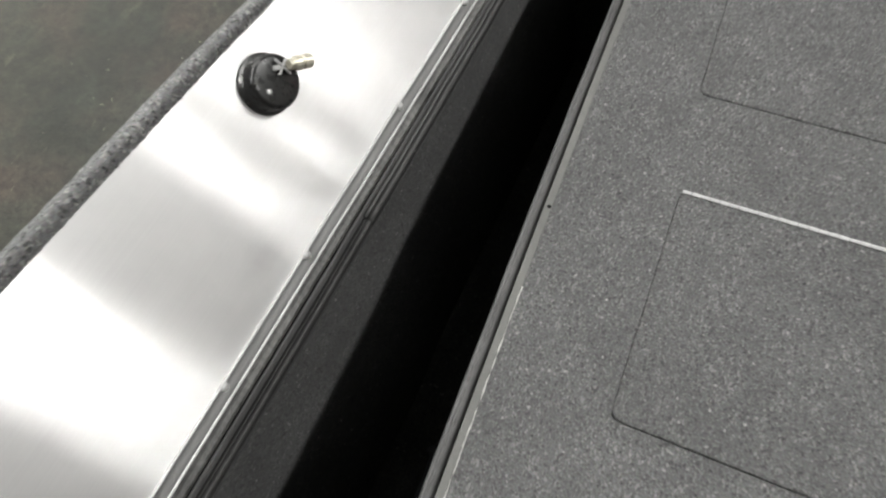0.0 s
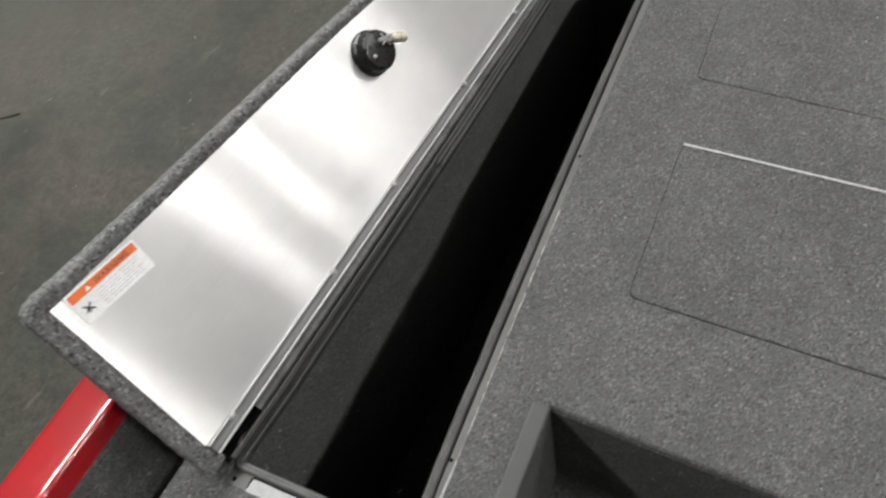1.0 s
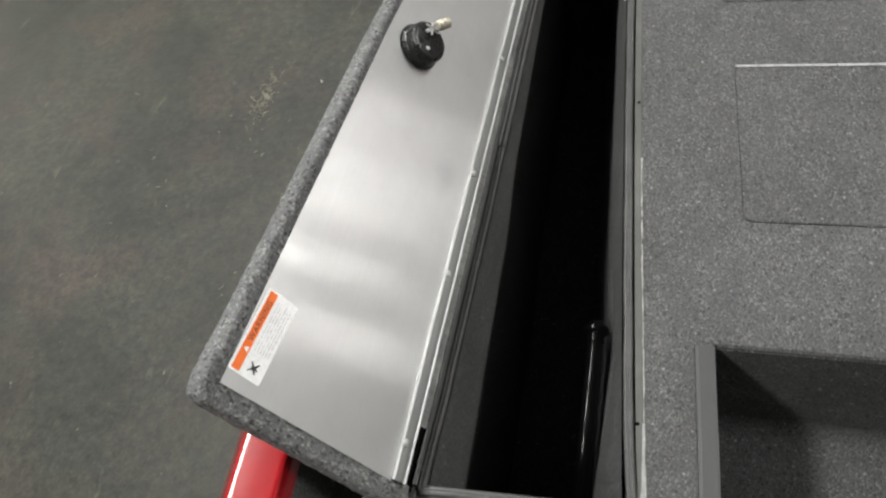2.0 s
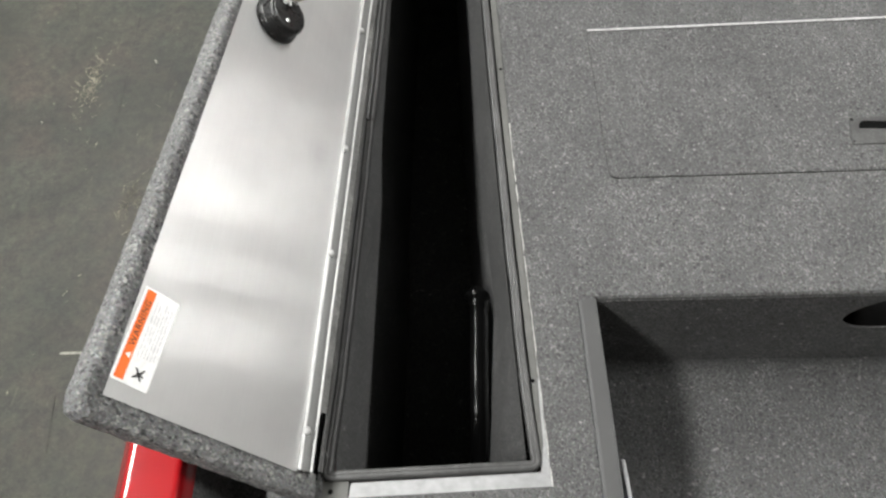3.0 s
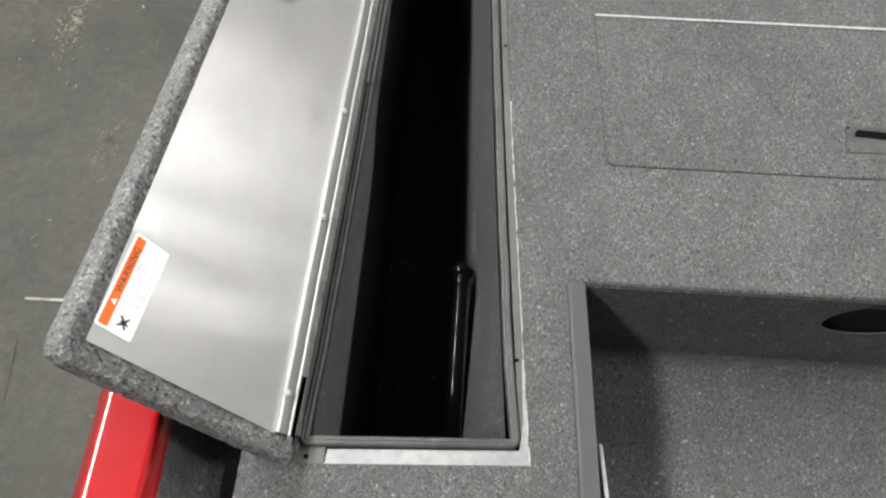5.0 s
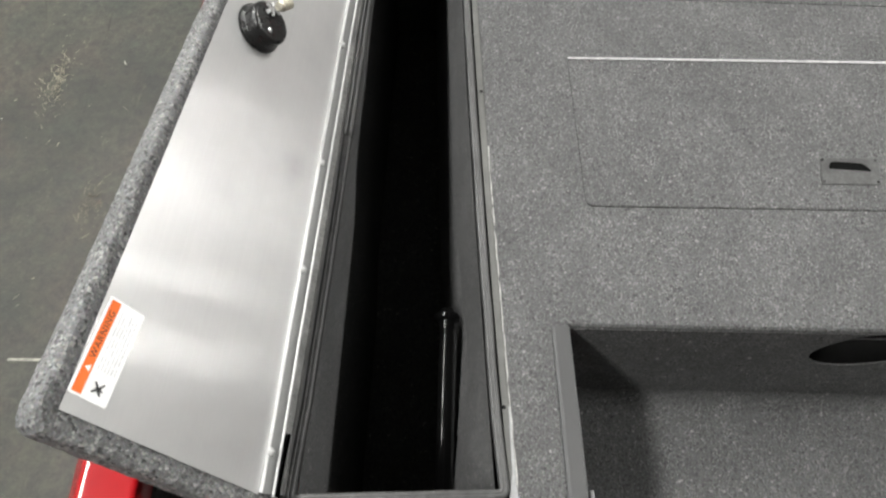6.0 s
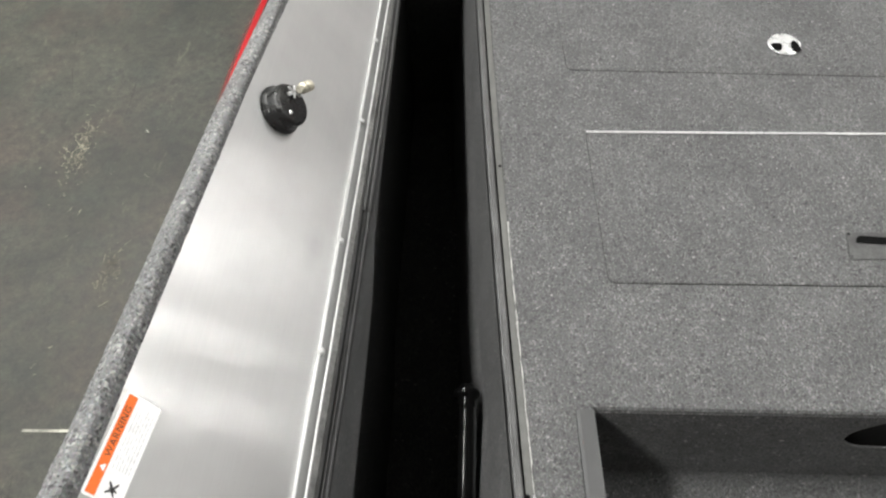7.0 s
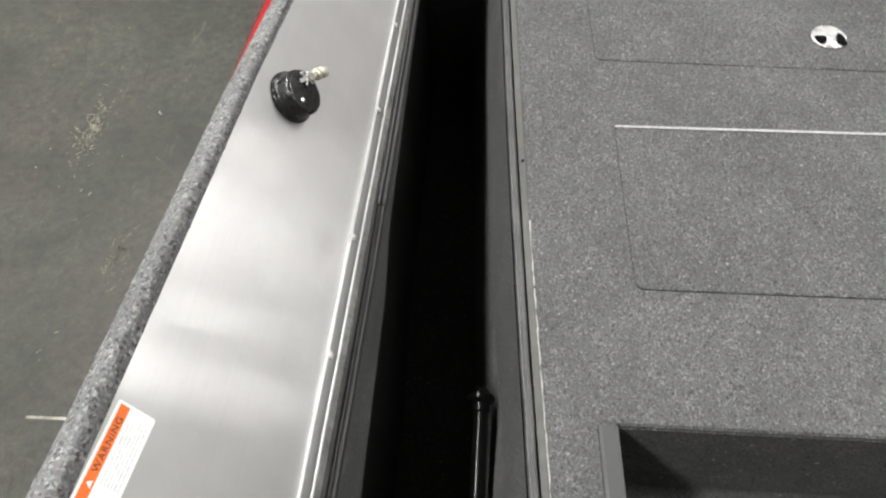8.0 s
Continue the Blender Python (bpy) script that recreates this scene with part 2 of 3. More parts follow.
# ---- mesh helpers ----
def part(name, bm, material, parent=None, label="", smooth=False):
    me = bpy.data.meshes.new(name)
    bmesh.ops.recalc_face_normals(bm, faces=bm.faces)
    bm.to_mesh(me)
    bm.free()
    me.materials.append(material)
    if smooth:
        for p in me.polygons:
            p.use_smooth = True
    ob = new(name, me)
    if parent:
        ob.parent = parent
    if label:
        ob["label"] = label
    return ob


def box(bm, x0, x1, y0, y1, z0, z1, bev=0.0, m=None):
    r = bmesh.ops.create_cube(bm, size=1.0)
    vs = r["verts"]
    for v in vs:
        v.co = Vector((x0 + (v.co.x + 0.5) * (x1 - x0), y0 + (v.co.y + 0.5) * (y1 - y0), z0 + (v.co.z + 0.5) * (z1 - z0)))
    if bev:
        es = list({e for v in vs for e in v.link_edges})
        out = bmesh.ops.bevel(bm, geom=es, offset=bev, segments=2, affect="EDGES", profile=0.5)
        vs = list({v for f in out["faces"] for v in f.verts} | {v for v in vs if v.is_valid})
    if m is not None:
        bmesh.ops.transform(bm, matrix=m, verts=vs)
    return vs


def lathe(bm, profile, n=40, m=None):
    """Turns (radius, height) pairs about z; ends are capped."""
    rings = []
    for r, h in profile:
        rings.append([bm.verts.new((r * math.cos(2 * math.pi * k / n), r * math.sin(2 * math.pi * k / n), h)) for k in range(n)])
    for a, b in zip(rings, rings[1:]):
        for k in range(n):
            bm.faces.new((a[k], a[(k + 1) % n], b[(k + 1) % n], b[k]))
    bm.faces.new(rings[0][::-1])
    bm.faces.new(rings[-1])
    if m is not None:
        bmesh.ops.transform(bm, matrix=m, verts=[v for r in rings for v in r])


def rounded(pts, radius, n=5):
    """A polygon with each corner rounded."""
    out = []
    for i, p in enumerate(pts):
        p = Vector(p)
        a, b = (Vector(pts[i - 1]) - p), (Vector(pts[(i + 1) % len(pts)]) - p)
        r = radius[i] if isinstance(radius, (list, tuple)) else radius
        if r <= 0:
            out.append(p)
            continue
        a.normalize(), b.normalize()
        for k in range(n + 1):
            s = k / n
            out.append(p + a * r * (1 - s) ** 2 + b * r * s ** 2)
    return out


def offset_loop(loop, d):
    """Moves a loop of 2D points by d to its left side, mitred."""
    out = []
    for i, p in enumerate(loop):
        a = (p - loop[i - 1]).normalized()
        b = (loop[(i + 1) % len(loop)] - p).normalized()
        na, nb = Vector((-a.y, a.x)), Vector((-b.y, b.x))
        k = na + nb
        out.append(p + k * (d / max(0.35, k.dot(na))) if k.length > 1e-6 else p + na * d)
    return out


def ccw(loop):
    area = sum(a.x * b.y - b.x * a.y for a, b in zip(loop, loop[1:] + loop[:1]))
    return loop if area > 0 else loop[::-1]


def sheet(bm, outer, holes=(), z=0.0, depth=0.02, soft=0.004, wobble=0.0):
    """A slab with a flat top, rounded edges and skirts of the given depth round its rim and holes."""
    tops = []
    softs = soft if isinstance(soft, list) else [soft] * (1 + len(holes))
    for (loop, hole), soft in zip([(outer, False)] + [(h, True) for h in holes], softs):
        loop = ccw([Vector(p) for p in loop])
        inward = -1 if hole else 1
        rings = []
        for d, dz in ((soft, 0), (soft * 0.45, -soft * 0.12), (soft * 0.12, -soft * 0.45), (0, -soft), (0, -depth)):
            ring = []
            for p in offset_loop(loop, inward * d):
                w = wobble * (noise.noise(Vector((p.x * 60, p.y * 60, 3.1))) if dz > -depth else 0)
                ring.append(bm.verts.new((p.x + w, p.y + w, z + dz + w * 0.5)))
            rings.append(ring)
        n = len(loop)
        for a, b in zip(rings, rings[1:]):
            for k in range(n):
                bm.faces.new((a[k], a[(k + 1) % n], b[(k + 1) % n], b[k]))
        tops.append(rings[0])
    flat = [v for loop in tops for v in loop]
    for tri in tessellate_polygon([[v.co for v in loop] for loop in tops]):
        if len({flat[i] for i in tri}) == 3:
            bm.faces.new([flat[i] for i in tri])


def sweep(bm, path, section, closed=False, jitter=None, up=Vector((0, 0, 1))):
    """Carries a section of (sideways, up) points along a 3D path; sideways is to the right of the way."""
    rings = []
    n = len(path)
    for i, p in enumerate(path):
        a = path[i - 1] if (i or closed) else p
        b = path[(i + 1) % n] if (i < n - 1 or closed) else p
        t = (b - a).normalized()
        side = t.cross(up).normalized()
        ring = []
        for j, (s, h) in enumerate(section):
            co = p + side * s + up * h
            if jitter:
                co = co + jitter(co)
            ring.append(bm.verts.new(co))
        rings.append(ring)
    pairs = list(zip(rings, rings[1:])) + ([(rings[-1], rings[0])] if closed else [])
    for a, b in pairs:
        for j in range(len(section) - 1):
            bm.faces.new((a[j], a[j + 1], b[j + 1], b[j]))
    return rings


def thing(name, label, category, m=None, group="", kind=""):
    ob = new(name)
    ob.empty_display_size = 0.05
    if m is not None:
        ob.matrix_world = m
    return tagged(ob, label, category, group, kind)


def resample(pts, step):
    out = []
    for a, b in zip(pts, pts[1:]):
        n = max(1, int((b - a).length / step))
        out += [a.lerp(b, k / n) for k in range(n)]
    return out + [pts[-1]]


# ---- the hall ----
GROUND = -0.75
bm = bmesh.new()
bmesh.ops.create_grid(bm, x_segments=4, y_segments=4, size=16)
bmesh.ops.translate(bm, vec=(1, 1, GROUND), verts=bm.verts)
tagged(part("ground", bm, FLOOR), "worn dark olive-grey workshop floor with rusty patches and scuffs", "floor", kind="structure")
for name, b in (("wall_west", (-15.2, -15, -15, 17)), ("wall_east", (17, 17.2, -15, 17)), ("wall_south", (-15, 17, -15.2, -15)), ("wall_north", (-15, 17, 17, 17.2))):
    bm = bmesh.new()
    box(bm, b[0], b[1], b[2], b[3], GROUND, CEIL)
    tagged(part(name, bm, WALLP), "plain grey painted hall wall", "wall", kind="structure")
bm = bmesh.new()
box(bm, -15, 17, -15, 17, CEIL, CEIL + 0.1)
tagged(part("ceiling", bm, CEILP), "plain dull grey hall ceiling", "ceiling", kind="structure")


def light_fitting(x, y, z, sx, sy):
    ob = thing("ceiling_light", "white enamelled tube light fitting under the ceiling", "ceiling light", pose(x, y, z), "ceiling lights")
    bm = bmesh.new()
    box(bm, -sx / 2 - 0.03, sx / 2 + 0.03, -sy / 2 - 0.03, sy / 2 + 0.03, 0.02, 0.07, 0.006)
    part("housing", bm, CASE, ob)
    for s in (-1, 1):
        bm = bmesh.new()
        box(bm, -0.006, 0.006, s * sy * 0.3 - 0.006, s * sy * 0.3 + 0.006, 0.07, CEIL - z)
        part("hanger", bm, CASE, ob)


for lx, ly, lz, sx, sy, power in LEFT_ROW + FAR_ROW + RIGHT_ROW:
    light_fitting(lx, ly, lz, sx, sy)


# ---- boat: hull and gunwale ----
def port_x(y):
    """Outer line of the gunwale."""
    return -0.684 + (0.030 * (0.2 - y) if y < 0.2 else 0.142 * (y - 0.2) ** 2)


MID = 0.42
hull = thing("boat_hull", "bright red glossy moulded boat hull with rounded gunwale", "boat")
SECTION = [(0.012, -0.08), (0.000, 0.045), (-0.001, 0.090), (0.0005, 0.0985), (0.0035, 0.1060), (0.0188, 0.1219), (0.0202, 0.1238), (0.0212, 0.1248), (0.0224, 0.1254), (0.0237, 0.1258), (0.0250, 0.1260), (0.0264, 0.1261), (0.0310, 0.1261), (0.050, 0.1262), (0.0800, 0.1263), (0.0830, 0.1263),
           (0.0850, 0.1261), (0.0872, 0.1252), (0.0888, 0.1232), (0.0900, 0.1195), (0.0912, 0.1130), (0.0925, 0.104), (0.0938, 0.080)]
SECTION = [(q, h - 0.0787 * max(0.0, q - 0.0264)) for q, h in SECTION]  # the top falls slightly inboard
ys = [-2.2 + 0.08 * k for k in range(56)]
for side in (1, -1):
    bm = bmesh.new()
    rings = []
    for y in ys:
        px = port_x(y)
        rings.append([bm.verts.new((px + s, y, h) if side > 0 else (2 * MID - px - s, y, h)) for s, h in SECTION])
    for a, b in zip(rings, rings[1:]):
        for j in range(len(SECTION) - 1):
            bm.faces.new((a[j], a[j + 1], b[j + 1], b[j]))
    part("gunwale", bm, RED, hull, smooth=True)
bm = bmesh.new()
rings = []
for y in ys:
    px = port_x(y)
    row = [(px + 0.012, -0.08), (px + 0.035, -0.50), (px + 0.14, -0.69), (MID, GROUND + 0.005)]
    row += [(2 * MID - x, z) for x, z in row[-2::-1]]
    rings.append([bm.verts.new((x, y, z)) for x, z in row])
for a, b in zip(rings, rings[1:]):
    for j in range(len(a) - 1):
        bm.faces.new((a[j], a[j + 1], b[j + 1], b[j]))
bm.faces.new(rings[-1])
bm.faces.new(rings[0])
part("hull_shell", bm, RED, hull)
for name, y0, y1, x in (("transom", -2.22, -2.18, port_x(-2.2)), ("bow_cap", 2.17, 2.21, port_x(2.2))):
    bm = bmesh.new()
    box(bm, x + 0.02, 2 * MID - x - 0.02, y0, y1, -0.10, 0.124, 0.012)
    part(name, bm, RED, hull)

# carpeted side channels between the deck edge and the gunwales
ych = [y for y in ys if y < 1.3]
for port in (True, False):
    bm = bmesh.new()
    rings = []
    for y in ych:
        row = [(port_x(y) + dx, z) for dx, z in ((0.0915, 0.092), (0.0955, 0.078), (0.0965, 0.01), (0.103, -0.014), (0.112, -0.020))] + [(max(-0.47, port_x(y) + 0.125), -0.022)]
        rings.append([bm.verts.new((x if port else 2 * MID - x, y, z)) for x, z in row])
    for a, b in zip(rings, rings[1:]):
        for j in range(5):
            bm.faces.new((a[j], a[j + 1], b[j + 1], b[j]))
    tagged(part("side_channel", bm, CARPET), "grey carpeted sunken channel beside the gunwale", "channel", kind="structure")

# ---- deck ----
LEFT, FAR = -0.430, 1.05


def rim_x(y):
    """The inboard edge of the locker opening."""
    return -0.1555 - 0.064 * y + 0.012 * y * y


def near_y(x):
    return -0.4797 + 0.062 * (x + 0.119)


opening = [(LEFT, near_y(LEFT))] + [(rim_x(y), y) for y in (-0.481, -0.3, -0.1, 0.1, 0.3, 0.5, 0.75, 0.9, FAR)] + [(LEFT + 0.02, FAR)]
HATCH_A = [(-0.0035, 0.001), (0.84, -0.004), (0.85, 0.3195), (-0.0165, 0.3335)]
HATCH_B = [(-0.040, 0.505), (0.90, 0.462), (0.92, 1.10), (-0.075, 1.14)]
WELL = [(-0.044, -0.212), (0.002, -1.35), (0.84, -1.35), (0.89, -0.2125)]
port_side = [(-0.505, -2.17), (-0.505, 0.3), (-0.47, 0.9)] + [(port_x(y) + 0.1, y) for y in (1.2, 1.4, 1.6, 1.8, 2.0, 2.15)]
deck_outline = port_side + [(2 * MID - x, y) for x, y in port_side[::-1]]
bm = bmesh.new()
sheet(bm, [Vector(p) for p in deck_outline],
      [[Vector(p) for p in opening], rounded(HATCH_A, 0.014), rounded(HATCH_B, 0.014), [Vector(p) for p in WELL]], 0.0, 0.03, [0.003, 0.003, 0.0020, 0.0020, 0.010])
deck = tagged(part("deck", bm, CARPET), "flat boat deck covered in flecked grey marine carpet", "deck", kind="structure")


def dense(loop, step=0.006):
    """The same closed outline with more corners, so that its edge can fray."""
    pts = resample([Vector((p[0], p[1], 0)) for p in list(loop) + [loop[0]]], step)
    return [Vector((p.x, p.y)) for p in pts[:-1]]


def hatch(outline, label):
    ob = thing("storage_hatch", label, "hatch", None, "deck hatches")
    bm = bmesh.new()
    loop = [p + Vector((-0.0008, 0.0010)) for p in offset_loop(ccw(rounded(outline, 0.014)), 0.0008)]
    sheet(bm, dense(loop), [], -0.0003, 0.010, 0.0028, 0.0014)
    part("carpeted_lid", bm, CARPET, ob)
    bm = bmesh.new()
    c = sum((Vector(p) for p in outline), Vector((0, 0))) / 4
    vs = [bm.verts.new((c.x + (p[0] - c.x) * 1.03, c.y + (p[1] - c.y) * 1.03, -0.005)) for p in outline]
    bm.faces.new(vs)
    part("support_ledge", bm, CARPET, ob)
    return ob


hatch_a = hatch(HATCH_A, "flush grey carpeted hatch with a bright hinge line and slot pull")
hatch_b = hatch(HATCH_B, "flush grey carpeted hatch with a round steel latch")

# hinge line along the forward edge of the slotted hatch
bm = bmesh.new()
a, b = Vector((-0.0138, 0.3336, 0.0)), Vector((0.85, 0.3200, 0.0))
n = 70
for k in range(n):
    p, q = a.lerp(b, k / n), a.lerp(b, (k + 0.955) / n)
    w = 0.0026 + 0.0007 * noise.noise(Vector((k * 0.9, 0, 0)))
    vs = [bm.verts.new((x, y + s * w, 0.0012 + (0.0014 if s == 0 else 0))) for x, y in ((p.x, p.y), (q.x, q.y)) for s in (-1, 0, 1)]
    bm.faces.new((vs[0], vs[3], vs[4], vs[1]))
    bm.faces.new((vs[1], vs[4], vs[5], vs[2]))
part("hinge", bm, BEAD, hatch_a, "thin bright aluminium hinge line")

# slot pull
bm = bmesh.new()
plate = rounded([(0.384, 0.050), (0.478, 0.050), (0.486, 0.104), (0.392, 0.104)], 0.004, 3)
slot = rounded([(0.4015, 0.0815), (0.4695, 0.0765), (0.4600, 0.0925), (0.4070, 0.0965)], [0.003, 0.003, 0.006, 0.008], 4)
sheet(bm, plate, [slot], 0.0016, 0.004, 0.0012)
plate_ob = part("pull_plate", bm, PLATE, hatch_a, "light grey slot pull plate")
bm = bmesh.new()
sheet(bm, dense(offset_loop(ccw(plate), -0.0008), 0.004), [], 0.0009, 0.003, 0.0006, 0.0020)
part("plate_seal", bm, TRIM, plate_ob)
bm = bmesh.new()
bm.faces.new([bm.verts.new((p.x, p.y, 0.0012)) for p in ccw(offset_loop(ccw(slot), -0.001))])
part("slot", bm, PIT, plate_ob)
for x, y in ((0.3945, 0.0995), (0.4815, 0.0995), (0.3885, 0.0555), (0.4745, 0.0555)):
    bm = bmesh.new()
    lathe(bm, [(0.0024, 0.0), (0.0022, 0.0010), (0.0012, 0.0014)], 12, pose(x, y, 0.0016))
    part("screw", bm, BLACK, plate_ob)

# round flush latch: polished cap in a thin dark ring, two finger holes
bm = bmesh.new()
lathe(bm, [(0.0355, -0.001), (0.0352, 0.0008), (0.0330, 0.0012), (0.0326, 0.0004)], 48, pose(0.4003, 0.5748, 0.0))
part("latch_ring", bm, TRIM, hatch_b, "thin grey ring round the latch", True)
bm = bmesh.new()
lathe(bm, [(0.0322, 0.0), (0.0320, 0.0018), (0.0305, 0.0028), (0.0280, 0.0031)], 48, pose(0.4003, 0.5748, 0.0))
cap = part("round_latch", bm, CHROME, hatch_b, "round polished steel flush latch", True)
for cx, cy, rx, ry in ((0.4193, 0.5658, 0.0092, 0.0175), (0.3833, 0.5638, 0.0110, 0.0125)):
    bm = bmesh.new()
    bm.faces.new([bm.verts.new((cx + rx * math.cos(k * 0.314), cy + ry * math.sin(k * 0.314) - 0.35 * (cx - 0.4003) * math.cos(k * 0.314) ** 2, 0.0036)) for k in range(20)])
    part("finger_hole", bm, PIT, cap)

# ---- sunken cockpit well ----
WELL_Z = -0.295
bm = bmesh.new()
for a, b in (((-0.044, -0.212), (0.002, -1.35)), ((0.002, -1.35), (0.84, -1.35)), ((0.84, -1.35), (0.89, -0.2125))):
    bm.faces.new([bm.verts.new(v) for v in ((*a, -0.028), (*b, -0.028), (*b, WELL_Z), (*a, WELL_Z))])
tagged(part("well_side", bm, CARPET), "grey carpeted side walls of the sunken cockpit", "wall", kind="structure")
bm = bmesh.new()
cove = [(-0.2130 - 0.035 * (1 - math.cos(k * math.pi / 12)), WELL_Z + 0.035 * (1 - math.sin(k * math.pi / 12))) for k in range(7)]
rows = [[bm.verts.new((-0.044, y, z)), bm.verts.new((0.89, y, z))] for y, z in cove] + [[bm.verts.new((0.002, -1.35, WELL_Z)), bm.verts.new((0.84, -1.35, WELL_Z))]]
for a, b in zip(rows, rows[1:]):
    bm.faces.new((a[0], a[1], b[1], b[0]))
tagged(part("well_floor", bm, CARPET, smooth=True), "grey carpeted cockpit floor", "floor", kind="structure")
# front wall with an oval opening
bm = bmesh.new()
oval = [Vector((0.434 + 0.093 * math.cos(k * math.pi / 16), min(-0.0125, -0.066 + 0.061 * math.sin(k * math.pi / 16) + 0.021 * math.cos(k * math.pi / 16)))) for k in range(32)]
sheet(bm, [(-0.044, WELL_Z), (0.89, WELL_Z), (0.89, -0.009), (-0.044, -0.009)], [oval], 0.0, 0.003, 0.002)
bmesh.ops.transform(bm, matrix=Matrix.Translation((0, -0.2128, 0)) @ pose(0, 0, 0, 90, 0, 0), verts=bm.verts)
tagged(part("well_front", bm, CARPET), "grey carpeted step wall with a dark oval opening", "wall", kind="structure")
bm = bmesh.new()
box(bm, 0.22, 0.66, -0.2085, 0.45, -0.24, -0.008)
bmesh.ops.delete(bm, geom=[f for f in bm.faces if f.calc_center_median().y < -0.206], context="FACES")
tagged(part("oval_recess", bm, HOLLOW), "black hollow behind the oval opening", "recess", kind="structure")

# vinyl trim down the edge of the well
bm = bmesh.new()
path = [Vector((-0.0565, -0.214, 0)), Vector((-0.05, -0.35, 0)), Vector((-0.0415, -0.55, 0)), Vector((-0.01, -1.35, 0))]
sweep(bm, resample(path, 0.02), [(-0.0125, -0.002), (-0.0122, 0.0022), (-0.010, 0.0032), (0.009, 0.0032), (0.0135, 0.0022), (0.0150, -0.003), (0.0150, -0.03)])
tagged(part("well_trim", bm, TRIM), "smooth grey vinyl edging strip along the cockpit", "trim", kind="structure")
bm = bmesh.new()
box(bm, -0.0035, 0.0025, -0.45, 0.0, -0.22, -0.012, 0.0012, pose(-0.0262, -0.4440, 0, 0, 0, 5.7))
tagged(part("panel_edge", bm, PALE), "thin bright metal edge of a side panel in the cockpit", "trim", kind="structure")

# ---- rod locker in the deck ----
locker = thing("rod_locker", "long tapered open deck locker lined in charcoal carpet", "locker")


def wall_strip(name, top, bottom, mat, label=""):
    bm = bmesh.new()
    rows = [[bm.verts.new(p) for p in r] for r in (top, bottom)]
    for k in range(len(top) - 1):
        bm.faces.new((rows[0][k], rows[0][k + 1], rows[1][k + 1], rows[1][k]))
    return part(name, bm, mat, locker, label)


def outer_x(y):
    """Outboard lining of the locker, set back behind the raised gasket further forward."""
    k = min(1.0, max(0.0, (y - 0.05) / 0.2))
    return -0.414 - 0.010 * k * k * (3 - 2 * k)


ywall = [-0.47, -0.2, 0.05, 0.1, 0.15, 0.2, 0.25, 0.7, FAR]
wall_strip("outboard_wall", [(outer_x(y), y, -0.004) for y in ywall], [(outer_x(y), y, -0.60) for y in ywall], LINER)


def wall_in(y):
    """How far the loose inboard lining leans in behind the rim, halfway down."""
    return float(np.interp(y, (-0.47, -0.30, -0.12, 0.10, 0.70), (0.095, 0.070, 0.047, 0.058, 0.064)))


yin = [-0.47, -0.42, -0.36, -0.30, -0.24, -0.18, -0.12, -0.06, 0.0, 0.1, 0.25, 0.4, 0.7, FAR]
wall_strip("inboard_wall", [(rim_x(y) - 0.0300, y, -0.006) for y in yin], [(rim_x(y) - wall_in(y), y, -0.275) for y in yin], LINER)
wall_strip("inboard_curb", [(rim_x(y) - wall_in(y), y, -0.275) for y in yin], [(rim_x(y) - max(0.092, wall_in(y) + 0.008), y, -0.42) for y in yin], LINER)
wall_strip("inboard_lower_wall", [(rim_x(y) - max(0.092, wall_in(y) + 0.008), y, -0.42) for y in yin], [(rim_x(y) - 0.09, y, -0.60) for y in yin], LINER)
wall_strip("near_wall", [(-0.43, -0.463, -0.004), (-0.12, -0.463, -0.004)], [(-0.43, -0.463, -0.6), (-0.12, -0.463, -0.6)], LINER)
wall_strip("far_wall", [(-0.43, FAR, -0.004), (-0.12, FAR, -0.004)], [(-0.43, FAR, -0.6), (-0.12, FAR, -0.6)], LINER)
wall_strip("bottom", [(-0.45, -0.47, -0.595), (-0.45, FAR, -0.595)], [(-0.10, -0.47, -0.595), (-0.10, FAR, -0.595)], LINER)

# flange, bright cut edge, near lip
bm = bmesh.new()
ysr = [-0.478 + 0.0492 * k for k in range(31)]
rows = [[bm.verts.new((rim_x(y) - 0.0112, y, -0.0040)), bm.verts.new((rim_x(y) + 0.001, y, -0.0035))] for y in ysr]
for a, b in zip(rows, rows[1:]):
    bm.faces.new((a[0], a[1], b[1], b[0]))
part("side_flange", bm, FLANGE, locker, "dull grey metal flange")
bm = bmesh.new()
path = [Vector((rim_x(y) + 0.0005, y, 0)) for y in np.arange(-0.488, 0.125, 0.003)]


def ragged(co):
    return Vector((0.0010 * noise.noise(co * 55) + 0.0012 * noise.noise(co * 260), 0, 0.0026 * noise.noise(co * 48)))


sweep(bm, path, [(-0.0012, -0.006), (-0.0009, -0.0012), (0.0, -0.0004), (0.0009, -0.0010), (0.0012, -0.006)], jitter=ragged)
part("cut_edge", bm, CUT, locker, "thin bright cut metal edge", True)
bm = bmesh.new()
vs = [bm.verts.new(p) for p in ((-0.393, near_y(-0.393) - 0.001, -0.0030), (-0.119, near_y(-0.119) - 0.003, -0.0025), (-0.134, -0.462, -0.0045), (-0.391, -0.477, -0.0045))]
top = bm.faces.new(vs)
ex = bmesh.ops.extrude_face_region(bm, geom=[top])
bmesh.ops.translate(bm, vec=(0, 0, -0.003), verts=[g for g in ex["geom"] if isinstance(g, bmesh.types.BMVert)])
part("near_flange", bm, PALE, locker, "bright bare aluminium lip")
bm = bmesh.new()
top = bm.faces.new([bm.verts.new((rim_x(y) + q, y, -0.0028)) for q, y in ((-0.0022, -0.335), (0.0004, -0.335), (0.0006, -0.40), (0.0004, -0.478), (-0.0145, -0.472), (-0.0100, -0.452), (-0.0050, -0.425))])
